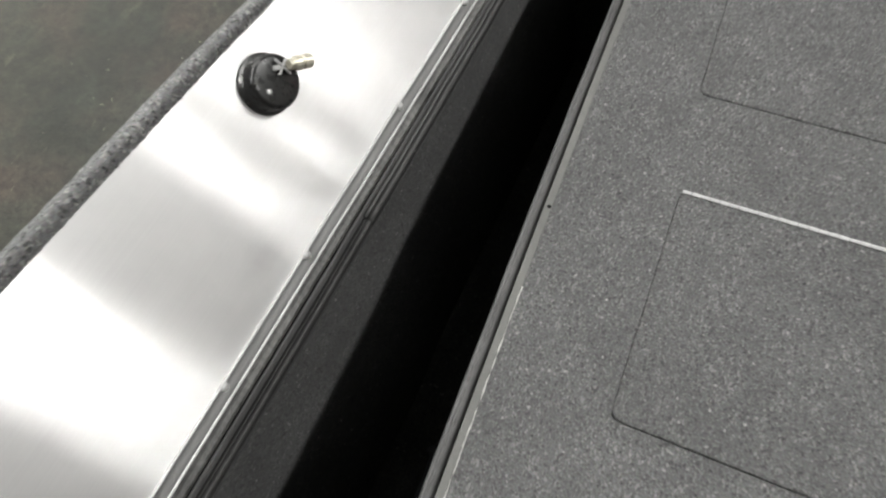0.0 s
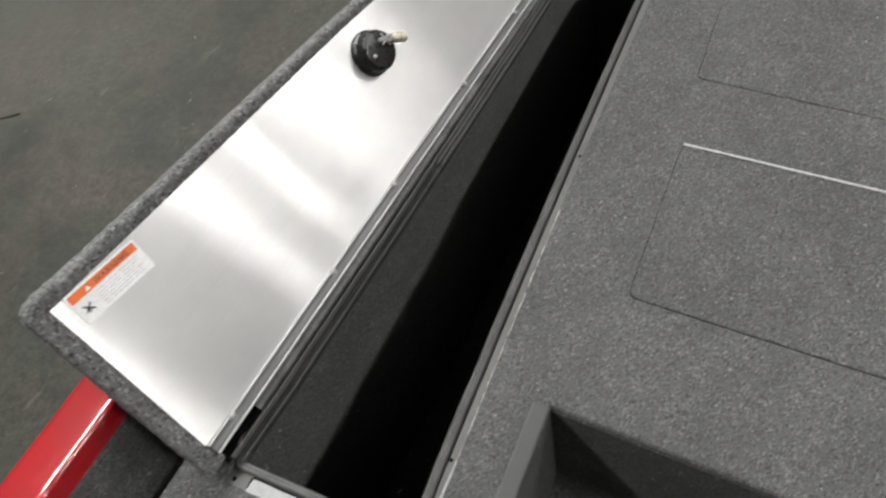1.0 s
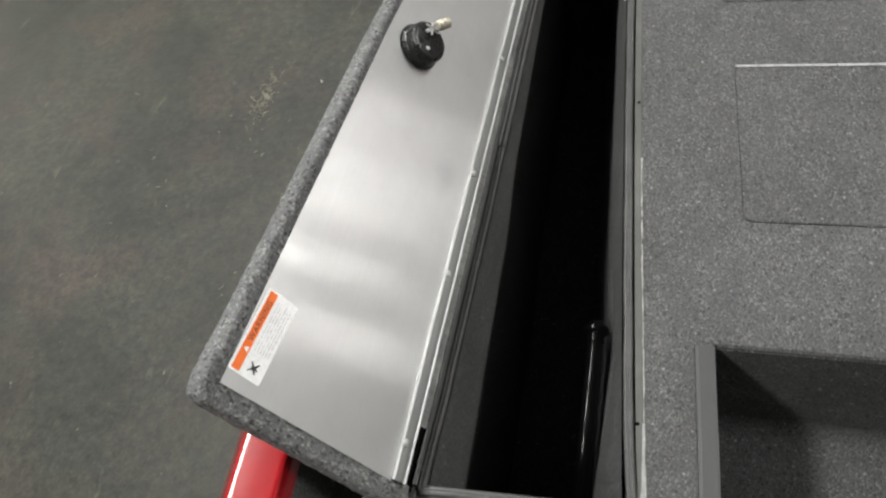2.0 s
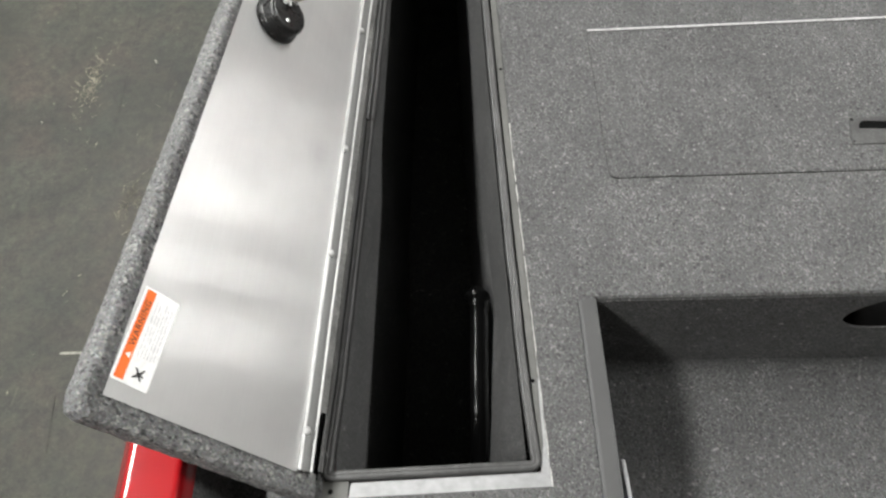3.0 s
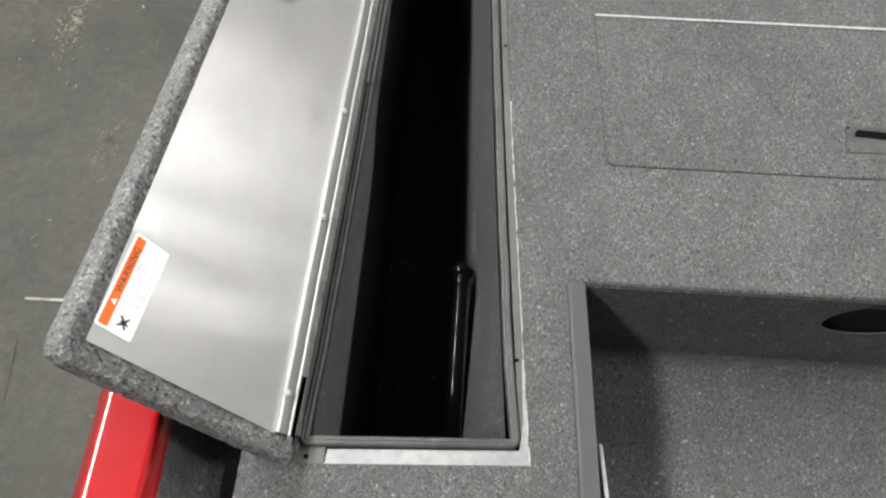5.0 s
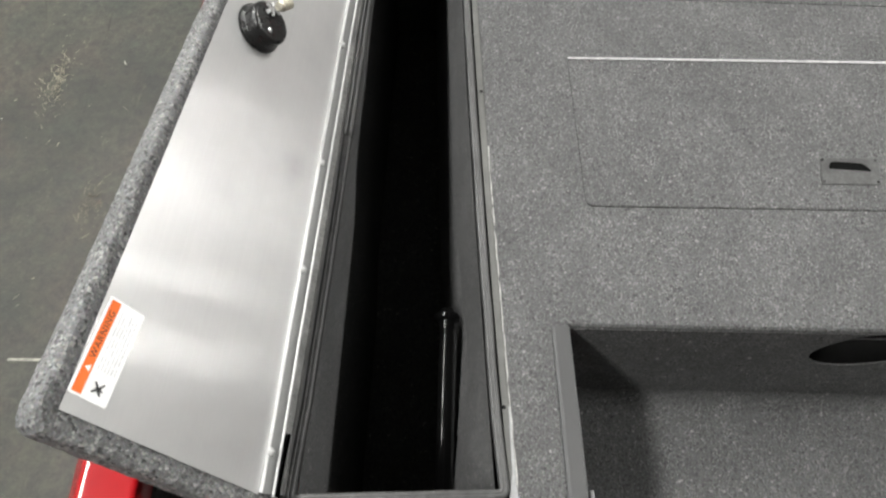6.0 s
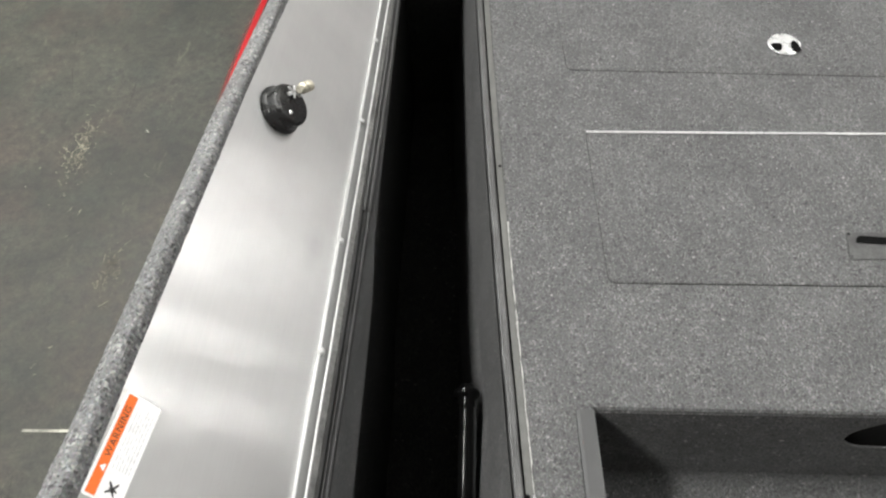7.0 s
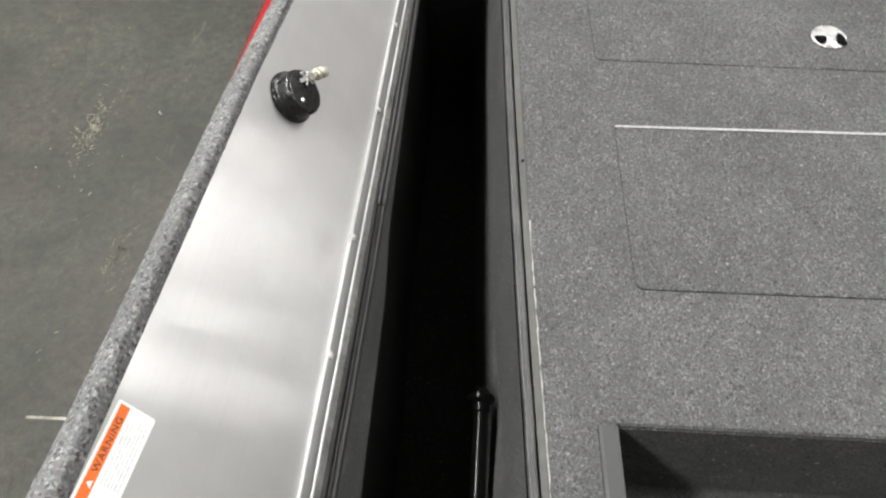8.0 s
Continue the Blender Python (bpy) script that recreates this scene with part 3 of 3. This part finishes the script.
ex = bmesh.ops.extrude_face_region(bm, geom=[top])
bmesh.ops.translate(bm, vec=(0, 0, -0.002), verts=[g for g in ex["geom"] if isinstance(g, bmesh.types.BMVert)])
part("bare_corner", bm, PALE, locker, "bright scraped metal at the corner")
bm = bmesh.new()
box(bm, -0.440, -0.394, -0.499, -0.472, -0.009, -0.0045, 0.001)
part("corner_plate", bm, FLANGE, locker, "dull metal corner plate")
bm = bmesh.new()
lathe(bm, [(0.0035, 0.0), (0.0030, 0.0012), (0.001, 0.0015)], 12, pose(-0.4185, -0.4885, -0.0046))
part("screw", bm, PIT, locker)
for x, y in ((-0.1415, -0.3366), (-0.1754, 0.2534)):
    bm = bmesh.new()
    lathe(bm, [(0.0030, 0.0), (0.0028, 0.0015), (0.001, 0.0020)], 12, pose(x, y, -0.0045))
    part("screw", bm, PIT, locker)

# rubber gasket round the opening
GASKET = [(-0.0068, -0.014), (-0.0068, 0.0004), (-0.0062, 0.0022), (-0.0046, 0.0033), (-0.0022, 0.0036), (-0.0006, 0.0033), (0.0, 0.0022), (0.0006, 0.0033), (0.0022, 0.0034), (0.0046, 0.0026), (0.0062, 0.0008), (0.0068, -0.002), (0.0068, -0.014)]
OUTBOARD = [(-0.4090, 0.142), (-0.4110, -0.015), (-0.4185, -0.346), (-0.4243, -0.4692)]


def gasket_x(y):
    """Middle line of the outboard gasket."""
    return float(np.interp(y, [p[1] for p in OUTBOARD[::-1]] + [0.55], [p[0] for p in OUTBOARD[::-1]] + [-0.4025]))


loop = rounded(OUTBOARD + [(rim_x(-0.45) - 0.016, -0.4545)] + [(rim_x(y) - 0.0210, y) for y in np.arange(-0.35, FAR, 0.1)], [0, 0, 0, 0.005, 0.010] + [0] * 20, 5)
pts = resample([Vector((p.x, p.y, 0.0)) for p in loop], 0.012)


def sag(co):
    return Vector((0.0009 * noise.noise(co * 13), 0.0006 * noise.noise(co * 17 + Vector((5, 0, 0))), 0.0009 * noise.noise(co * 11)))


bm = bmesh.new()
sweep(bm, pts, GASKET, False, sag)
part("gasket", bm, RUBBER, locker, "black ribbed rubber gasket", True)

# raised forward gasket along the hinge, cut square at its near end
bm = bmesh.new()
RAISED = [(-0.0080, -0.010), (-0.0080, 0.0040), (-0.0068, 0.0056), (-0.0035, 0.0052), (-0.0025, 0.0030), (-0.0010, 0.0026), (0.0010, 0.0044), (0.0040, 0.0048), (0.0062, 0.0026), (0.0078, -0.0020), (0.0080, -0.012)]
pts = [Vector((-0.4085 + 0.006 * min(1.0, (y - 0.145) / 0.40), y, 0.0)) for y in np.arange(0.145, FAR, 0.016)]
rings = sweep(bm, pts, RAISED, False, sag)
bm.faces.new(rings[0])
part("raised_gasket", bm, GASKET_GREY, locker, "raised grey rubber sealing strip", True)

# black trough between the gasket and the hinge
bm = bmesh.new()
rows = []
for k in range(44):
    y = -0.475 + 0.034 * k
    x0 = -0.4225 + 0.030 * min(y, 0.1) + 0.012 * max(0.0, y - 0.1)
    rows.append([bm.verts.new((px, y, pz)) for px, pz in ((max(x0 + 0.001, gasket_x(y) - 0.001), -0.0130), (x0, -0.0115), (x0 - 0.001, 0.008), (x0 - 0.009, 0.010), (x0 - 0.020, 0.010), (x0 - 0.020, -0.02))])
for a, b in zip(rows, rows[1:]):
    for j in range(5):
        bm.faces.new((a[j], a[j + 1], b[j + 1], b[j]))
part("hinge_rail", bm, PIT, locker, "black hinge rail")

# rubber lip rising from the gasket towards the hinge
bm = bmesh.new()
rows = []
for k in range(90):
    y = -0.465 + 0.017 * k
    gx = gasket_x(y) - 0.0064
    w = 0.0008 * noise.noise(Vector((y * 23, 6, 2)))
    rows.append([bm.verts.new((gx + px, y, pz)) for px, pz in ((0.0004, 0.0004), (-0.0003, 0.0040), (-0.0012, 0.0085 + w), (-0.0032, 0.0120 + w), (-0.0042, 0.0118 + w), (-0.0046, -0.006))])
for a, b in zip(rows, rows[1:]):
    for j in range(5):
        bm.faces.new((a[j], a[j + 1], b[j + 1], b[j]))
part("gasket_lip", bm, GASKET_GREY, locker, "grey rubber lip beside the hinge", True)

# black joint between the gasket and the lining
bm = bmesh.new()
rows = []
for k in range(90):
    y = -0.445 + 0.0167 * k
    gx = gasket_x(y) + 0.0066 if y < 0.145 else -0.4005 + 0.006 * min(1.0, (y - 0.145) / 0.40)
    w = 0.0006 * noise.noise(Vector((y * 30, 2, 9)))
    rows.append([bm.verts.new((gx + px + w, y, pz)) for px, pz in ((-0.0006, -0.0005), (0.0008, -0.0018), (0.0012, -0.0070))])
for a, b in zip(rows, rows[1:]):
    for j in range(2):
        bm.faces.new((a[j], a[j + 1], b[j + 1], b[j]))
part("lining_joint", bm, HOLLOW, locker, "black joint under the gasket")

# lower hinge leaf, a sloping plate with a rough edge that ends before the near corner
bm = bmesh.new()
rows = []
for k in range(215):
    y = -0.392 + 0.0065 * k
    u = y + 0.418
    xl, zl = -0.4152 + 0.0224 * y, 0.0300 + 0.0064 * u
    w = 0.0010 * noise.noise(Vector((y * 60, 1, 0))) + 0.0007 * noise.noise(Vector((y * 190, 4, 0)))
    rows.append([bm.verts.new((xl + px + w * q, y, zl + pz)) for px, pz, q in ((-0.0020, -0.0090, 0.5), (0.0004, -0.0045, 1.0), (0.0006, -0.0030, 1.0), (-0.0008, 0.0002, 0.5), (-0.0055, 0.0040, 0.0), (-0.0112, 0.0072, 0.0))])
for a, b in zip(rows, rows[1:]):
    for j in range(5):
        bm.faces.new((a[j], a[j + 1], b[j + 1], b[j]))
part("hinge_band", bm, BAND, locker, "scraped grey metal band with a rough lower edge")

# frayed yarn at the near end of the hinge
for k in range(6):
    rnd = random.Random(40 + k)
    bm = bmesh.new()
    p = Vector((-0.4250 + rnd.uniform(-0.003, 0.005), -0.438 + rnd.uniform(-0.018, 0.012), 0.030))
    d = Vector((rnd.uniform(-0.1, 0.45), rnd.uniform(-1.2, 0.9), rnd.uniform(-0.6, 0.0))).normalized()
    c = Vector((rnd.gauss(0, 1), rnd.gauss(0, 1), -0.6)).normalized()
    ln = rnd.uniform(0.010, 0.024)
    path = [p + d * ln * q + c * ln * 0.35 * q * q for q in (0, 0.25, 0.5, 0.75, 1.0)]
    sweep(bm, path, [(0.0002, 0), (0, 0.0002), (-0.0002, 0), (0, -0.0002), (0.0002, 0)])
    part("loose_yarn", bm, FIBRE, locker)

# ---- rod tube in the locker ----
tube = thing("rod_tube", "glossy black plastic rod tube lying in the locker", "tube")
bm = bmesh.new()
a, b = Vector((-0.2340, -0.096, -0.274)), Vector((-0.2330, -0.462, -0.292))
m = Matrix.Translation(a) @ (b - a).to_track_quat("Z", "Y").to_matrix().to_4x4()
lathe(bm, [(0.0128, 0.0), (0.0140, 0.002), (0.0140, (b - a).length)], 28, m)
part("pipe", bm, TUBE, tube, smooth=True)
bm = bmesh.new()
lathe(bm, [(0.006, -0.040), (0.0130, -0.039), (0.0150, -0.034), (0.0155, -0.030), (0.0225, -0.028), (0.0255, -0.024), (0.0250, -0.018), (0.0190, -0.013), (0.0150, -0.010), (0.0162, -0.005), (0.0162, 0.001), (0.0138, 0.005)], 32, m)
part("collar", bm, TUBE, tube, "flared black collar", True)

# ---- open locker lid ----
U = Vector((0.02616, 0.99965, -0.0040)).normalized()
V = Vector((-0.51242, 0.01685, 0.85857))
V = (V - U * V.dot(U)).normalized()
N = U.cross(V)
O = Vector((-0.4471, -0.4181, 0.0525))
LID = Matrix(((U.x, V.x, N.x, O.x), (U.y, V.y, N.y, O.y), (U.z, V.z, N.z, O.z), (0, 0, 0, 1)))
lid = thing("locker_lid", "raised locker lid, grey carpet edge and brushed aluminium underside", "lid", LID)
LEN = 1.52


def free_v(u):
    """Free edge of the metal panel."""
    return 0.2815 - 0.0665 * (u + 0.026) + 0.004 * u * u


def flat_uv(ob):
    uv = ob.data.uv_layers.new(name="grain")
    for lp in ob.data.loops:
        c = ob.data.vertices[lp.vertex_index].co
        uv.data[lp.index].uv = (c.y, c.x)


us = [0.0 + 0.05 * k for k in range(int(LEN / 0.05) + 1)]
bm = bmesh.new()
low = [(-0.0570, 0.004)] + [(u, 0.004) for u in us[1:]]
high = [(-0.0345, free_v(-0.0345))] + [(u, free_v(u)) for u in us[1:]]
cols = []
for (u0, v0), (u1, v1) in zip(low, high):
    cols.append([bm.verts.new((u0 + (u1 - u0) * s, v0 + (v1 - v0) * s, 0.0012 + 0.0003 * noise.noise(Vector((u0 * 3, s * 1.5, 0))))) for s in (0, 0.25, 0.5, 0.75, 0.985, 1.0)])
for a, b in zip(cols, cols[1:]):
    for j in range(5):
        bm.faces.new((a[j], b[j], b[j + 1], a[j + 1]))
panel = part("metal_panel", bm, ALU, lid, "brushed aluminium sheet", True)
flat_uv(panel)

# carpet wrapped over the edges of the board
rim = [Vector((-0.087, -0.030, 0)), Vector((-0.0625, 0.2800, 0)), Vector((-0.0610, 0.2930, 0)), Vector((-0.0550, 0.3020, 0)), Vector((-0.045, 0.3065, 0)), Vector((-0.030, 0.3066, 0))] + [Vector((u, free_v(u) + 0.0235 - 0.004 * min(1.0, u / 0.8) - 0.010 * min(1.0, max(0.0, (u - 0.55) / 0.35)), 0)) for u in us[1:]]
rim = resample(rim, 0.0036)
WRAP = [(-0.034, -0.0012), (-0.026, -0.0004), (-0.020, 0.0008), (-0.0165, 0.0022), (-0.013, 0.0030), (-0.0095, 0.0034), (-0.006, 0.0030), (-0.003, 0.0014), (-0.001, -0.0012), (0.0, -0.005), (0.0004, -0.0095), (0.0004, -0.014), (0.0004, -0.019), (0.0, -0.024), (-0.002, -0.0295), (-0.007, -0.033), (-0.02, -0.034)]


def tufts(co):
    k = Vector((noise.noise(co * 105), noise.noise(co * 105 + Vector((9, 2, 4))), noise.noise(co * 105 + Vector((1, 7, 3)))))
    g = Vector((0, 0, noise.noise(co * 300)))
    calm = 0.85 - 0.55 * min(1.0, max(0.0, (co.x - 0.1) / 0.5))
    # the wrapped edge swells towards the far end
    swell = 0.007 * min(1.0, max(0.0, co.x / 0.8)) * min(1.0, max(0.0, (co.y - free_v(co.x)) / 0.008)) if co.z > -0.012 else 0.0
    return (k * 0.0015 + g * 0.0012) * calm + Vector((0, 0, swell))


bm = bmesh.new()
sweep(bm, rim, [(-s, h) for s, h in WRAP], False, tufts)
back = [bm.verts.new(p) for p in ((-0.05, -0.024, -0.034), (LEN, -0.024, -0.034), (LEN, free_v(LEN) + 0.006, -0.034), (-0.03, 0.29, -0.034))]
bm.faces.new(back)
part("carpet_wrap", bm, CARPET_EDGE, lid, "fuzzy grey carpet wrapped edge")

# upper hinge leaf with its bead and screws
def hinge_v(u):
    """The hinge lies slightly askew on the lid."""
    return -0.003 + 0.0075 * u


def hinge_run(name, section, mat, parent, label="", step=0.012):
    bm = bmesh.new()
    n = int((LEN + 0.05) / step)
    rows = []
    for k in range(n + 1):
        u = -0.0545 + (LEN + 0.05) * k / n
        w = hinge_v(u) + 0.0005 * noise.noise(Vector((u * 9, 0, 4)))
        d = 0.00035 * noise.noise(Vector((u * 70, 3, 4)))
        rows.append([bm.verts.new((u, v + w + d, h)) for v, h in section])
    for a, b in zip(rows, rows[1:]):
        for j in range(len(a) - 1):
            bm.faces.new((a[j], b[j], b[j + 1], a[j + 1]))
    return part(name, bm, mat, parent, label, True)


strip = hinge_run("hinge_leaf", [(0.0030, 0.0030), (0.0018, 0.0042), (-0.0095, 0.0066), (-0.0112, 0.0066)], STRIP, lid, "aluminium piano hinge leaf")
hinge_run("upper_bead", [(0.0064, 0.0010), (0.0064, 0.0044), (0.0056, 0.0056), (0.0044, 0.0058), (0.0036, 0.0050), (0.0030, 0.0030)], BEAD, strip, "bright rounded hinge bead")
hinge_run("lower_bead", [(-0.0106, 0.0064), (-0.0108, 0.0080), (-0.0119, 0.0091), (-0.0133, 0.0089), (-0.0145, 0.0070), (-0.0160, -0.002)], BEAD, strip, "bright rounded hinge bead")
for u in (-0.004, 0.2637, 0.460, 0.7257, 0.9484, 1.2, 1.42):
    bm = bmesh.new()
    lathe(bm, [(0.0062, 0.0), (0.0060, 0.0012), (0.0042, 0.0032), (0.0012, 0.0042)], 16, pose(u, 0.0028 + hinge_v(u), 0.0055))
    part("screw", bm, BEAD, strip, smooth=True)

# latch body on the underside
latch_at = pose(0.5978, 0.1796, 0.0012) @ Matrix.Diagonal((1.05, 1.05, 1.05, 1.0))
bm = bmesh.new()
lathe(bm, [(0.0365, 0.0), (0.0372, 0.002), (0.0368, 0.006), (0.0335, 0.0075), (0.0335, 0.010), (0.0325, 0.0125), (0.0325, 0.0245), (0.0305, 0.0285), (0.027, 0.0295)], 56, latch_at)
body = part("latch_body", bm, BLACK, lid, "round black plastic latch housing", True)
bm = bmesh.new()
lathe(bm, [(0.0032, 0.0), (0.0030, 0.0012), (0.0014, 0.0018)], 14, latch_at @ pose(-0.0175, 0.000, 0.0295))
part("rivet", bm, CHROME, body)
arm = latch_at @ pose(0.017, 0.006, 0, 0, 0, 56)
bm = bmesh.new()
box(bm, -0.0030, 0.0030, -0.004, 0.012, 0.0290, 0.0350, 0.001, arm)
box(bm, -0.0125, 0.0125, -0.0015, 0.0015, 0.0325, 0.0360, 0.0008, arm @ pose(0, 0.001, 0, 0, 0, 38))
box(bm, -0.0115, 0.0115, -0.0014, 0.0014, 0.0325, 0.0360, 0.0008, arm @ pose(0, 0.001, 0, 0, 0, -42))
part("cam_bracket", bm, BEAD, body, "silvery crossed claw bracket")
bm = bmesh.new()
lathe(bm, [(0.0050, 0.0), (0.0056, 0.001), (0.0056, 0.007), (0.0074, 0.008), (0.0078, 0.015), (0.0058, 0.0165), (0.0058, 0.019), (0.0074, 0.020), (0.0078, 0.029), (0.0066, 0.0315)], 16, arm @ pose(0, -0.0035, 0.0405, 90, 0, 0) @ Matrix.Diagonal((1.12, 1.12, 1.0, 1.0)))
part("cam_lever", bm, BRASS, body, "worn pale brass cam bolt")

# warning label
LA = Vector((-0.0150, 0.2812))
LB = Vector((0.0975, 0.2680))
ang = math.degrees(math.atan2(LB.y - LA.y, LB.x - LA.x))
lm = pose(LA.x, LA.y, 0.0022, 0, 0, ang)
LW, LH = 0.113, 0.0465


def label_bar(name, x0, x1, y0, y1, z, mat, parent):
    bm = bmesh.new()
    vs = [bm.verts.new(lm @ Vector((x, y, z))) for x, y in ((x0, y0), (x1, y0), (x1, y1), (x0, y1))]
    bm.faces.new(vs)
    return part(name, bm, mat, parent)


bm = bmesh.new()
bm.faces.new([bm.verts.new(lm @ Vector((p.x, p.y, 0.0))) for p in rounded([(0, -LH), (LW, -LH), (LW, 0), (0, 0)], 0.0035, 4)])
paper = part("warning_label", bm, PAPER, lid)
paper["label"] = "white warning sticker with an orange heading band"
label_bar("heading_band", 0.003, LW - 0.003, -0.0150, -0.0035, 0.0004, ORANGE, paper)
rnd = random.Random(4)
for row in range(6):
    y = -0.0200 - row * 0.0040
    x = 0.034
    end = LW - 0.006 - rnd.random() * 0.018
    while x < end:
        w = 0.004 + rnd.random() * 0.009
        label_bar("print_bar", x, min(x + w, end), y - 0.0013, y, 0.0004, FAINT, paper)
        x += w + 0.0017
cu = bpy.data.curves.new("warning_text", "FONT")
cu.body, cu.size = "WARNING", 0.0106
cu.space_character = 1.15
tmp = new("tmp_text", cu)
dg = bpy.context.evaluated_depsgraph_get()
me = bpy.data.meshes.new_from_object(tmp.evaluated_get(dg))
bpy.data.objects.remove(tmp)
me.materials.clear()
me.materials.append(INK)
word = new("warning_text", me)
word.parent = paper
word.matrix_local = lm @ pose(0.0415, -0.0130, 0.0008)
bm = bmesh.new()
vs = [bm.verts.new(lm @ Vector((x, y, 0.0008))) for x, y in ((0.0265, -0.0126), (0.0345, -0.0126), (0.0305, -0.0060))]
bm.faces.new(vs)
part("alert_triangle", bm, PAPER, paper)
bm = bmesh.new()
c = lm @ Vector((0.0150, -0.0300, 0.0008))
arms = ((0.55, 0.0122), (1.40, 0.0050), (2.20, 0.0116), (3.55, 0.0112), (4.30, 0.0085), (5.60, 0.0122))
pts = []
for k, (a, r) in enumerate(arms):
    nxt = arms[(k + 1) % len(arms)][0] + (2 * math.pi if k == len(arms) - 1 else 0)
    for q, rr in ((a - 0.11, r * 0.92), (a + 0.08, r), ((a + nxt) / 2, 0.0034)):
        pts.append(bm.verts.new(c + Vector((rr * 0.70 * math.cos(q), rr * 0.82 * math.sin(q), 0))))
bm.faces.new(pts)
part("pictogram", bm, INK, paper)

# ---- marks on the hall floor ----
def floor_patch(name, pts, mat, label, category, lift=0.003):
    bm = bmesh.new()
    bm.faces.new([bm.verts.new((x, y, GROUND + lift)) for x, y in pts])
    return tagged(part(name, bm, mat), label, category, kind="structure")


floor_patch("floor_line", ((-1.394, 0.004), (-1.30, 0.0045), (-1.20, 0.008), (-1.20, 0.0145), (-1.31, 0.0125), (-1.391, 0.0115)), CHALK, "short worn white paint line on the floor", "floor marking")
DUST = plain_mat("dried_mud", (0.15, 0.139, 0.105), 0.9, 0.0, 160, 0.5)
CRACK = plain_mat("dark_seam", (0.013, 0.0128, 0.0108), 0.9, 0.0, 60, 0.2)


def scuffs(cx, cy, sx, sy, count, seed):
    """Dried mud scraped over the floor: thin ragged curved strokes and crumbs."""
    rnd = random.Random(seed)
    bm = bmesh.new()
    for _ in range(count):
        p = Vector((rnd.gauss(cx, sx), rnd.gauss(cy, sy)))
        ln, a, turn = 0.003 + 0.030 * rnd.random() ** 3, rnd.gauss(0.1, 0.9), rnd.gauss(0, 0.5)
        n = 3 + int(ln / 0.005)
        rows = []
        for k in range(n + 1):
            q = k / n
            d = Vector((math.sin(a + turn * q), math.cos(a + turn * q)))
            w = (0.0004 + 0.0020 * rnd.random() ** 2) * (0.3 + math.sin(math.pi * min(0.97, max(0.03, q))))
            side = Vector((d.y, -d.x)) * w
            rows.append([bm.verts.new((p.x + side.x * e, p.y + side.y * e, GROUND + 0.002)) for e in (-1, 1)])
            p = p + d * (ln / n)
        for u, v in zip(rows, rows[1:]):
            if rnd.random() < 0.85:
                bm.faces.new((u[0], u[1], v[1], v[0]))
    return tagged(part("mud_scuffs", bm, DUST), "pale dried mud scuffs scraped over the dark floor", "scuffs", kind="stuff")


scuffs(-1.575, 0.98, 0.024, 0.075, 170, 1)
scuffs(-1.568, 0.968, 0.012, 0.034, 70, 7)
scuffs(-1.318, 0.490, 0.016, 0.045, 90, 2)
scuffs(-1.60, 0.6, 0.30, 0.45, 40, 3)
scuffs(-2.1, 0.4, 0.5, 0.6, 26, 4)


def seam(points, width):
    bm = bmesh.new()
    pts = resample([Vector((x, y, 0)) for x, y in points], 0.02)
    rows = []
    for k, p in enumerate(pts):
        w = width * (0.25 + 0.9 * abs(noise.noise(Vector((p.x * 9, p.y * 9, 2)))))
        o = 0.006 * noise.noise(Vector((p.x * 5, p.y * 5, 7)))
        rows.append([bm.verts.new((p.x + o - w, p.y + o * 0.4, GROUND + 0.0015)), bm.verts.new((p.x + o + w, p.y + o * 0.4 + w * 0.6, GROUND + 0.0015))])
    for k, (a, b) in enumerate(zip(rows, rows[1:])):
        if noise.noise(Vector((a[0].co.x * 31, a[0].co.y * 31, 5))) > -0.18:
            bm.faces.new((a[0], a[1], b[1], b[0]))
    return tagged(part("floor_crack", bm, CRACK), "thin dark crack in the worn floor", "crack", kind="structure")


seam(((-1.4785, 1.356), (-1.461, 1.195), (-1.447, 0.966), (-1.445, 0.916), (-1.4376, 0.806), (-1.438, 0.73)), 0.0016)
seam(((-1.372, -0.10), (-1.366, -0.14), (-1.352, -0.26)), 0.0012)
seam(((-1.80, 1.62), (-1.74, 1.40), (-1.70, 1.28)), 0.0015)


def scrap(x, y, ln, w, turn, mat, label):
    bm = bmesh.new()
    rnd = random.Random(int(x * 100))
    vs = []
    for k in range(9):
        t = k * 2 * math.pi / 9
        vs.append(bm.verts.new((ln * math.cos(t) * (0.7 + 0.5 * rnd.random()), w * math.sin(t) * (0.7 + 0.5 * rnd.random()), 0.0)))
    top = bm.faces.new(vs)
    ex = bmesh.ops.extrude_face_region(bm, geom=[top])
    bmesh.ops.translate(bm, vec=(0, 0, 0.003), verts=[g for g in ex["geom"] if isinstance(g, bmesh.types.BMVert)])
    ob = part("paper_scrap", bm, mat)
    ob.matrix_world = pose(x, y, GROUND + 0.0005, 0, 0, turn)
    return tagged(ob, label, "scrap", "floor litter")


scrap(-2.400, 0.040, 0.026, 0.009, -55, PAPER, "small torn white paper scrap on the floor")
scrap(-2.727, 0.312, 0.035, 0.004, 40, CHALK, "thin pale splinter lying on the floor")
scrap(-2.642, 0.297, 0.010, 0.005, 25, PAPER, "tiny white crumb on the dark floor")
scrap(-2.646, 0.383, 0.045, 0.006, 38, CRACK, "dark twig-like scrap on the floor")
scrap(-1.3615, 1.0738, 0.010, 0.0035, -52, CHALK, "tiny white crumb on the dark floor")
scrap(-1.70, 0.825, 0.003, 0.0018, 10, CHALK, "tiny white crumb on the dark floor")
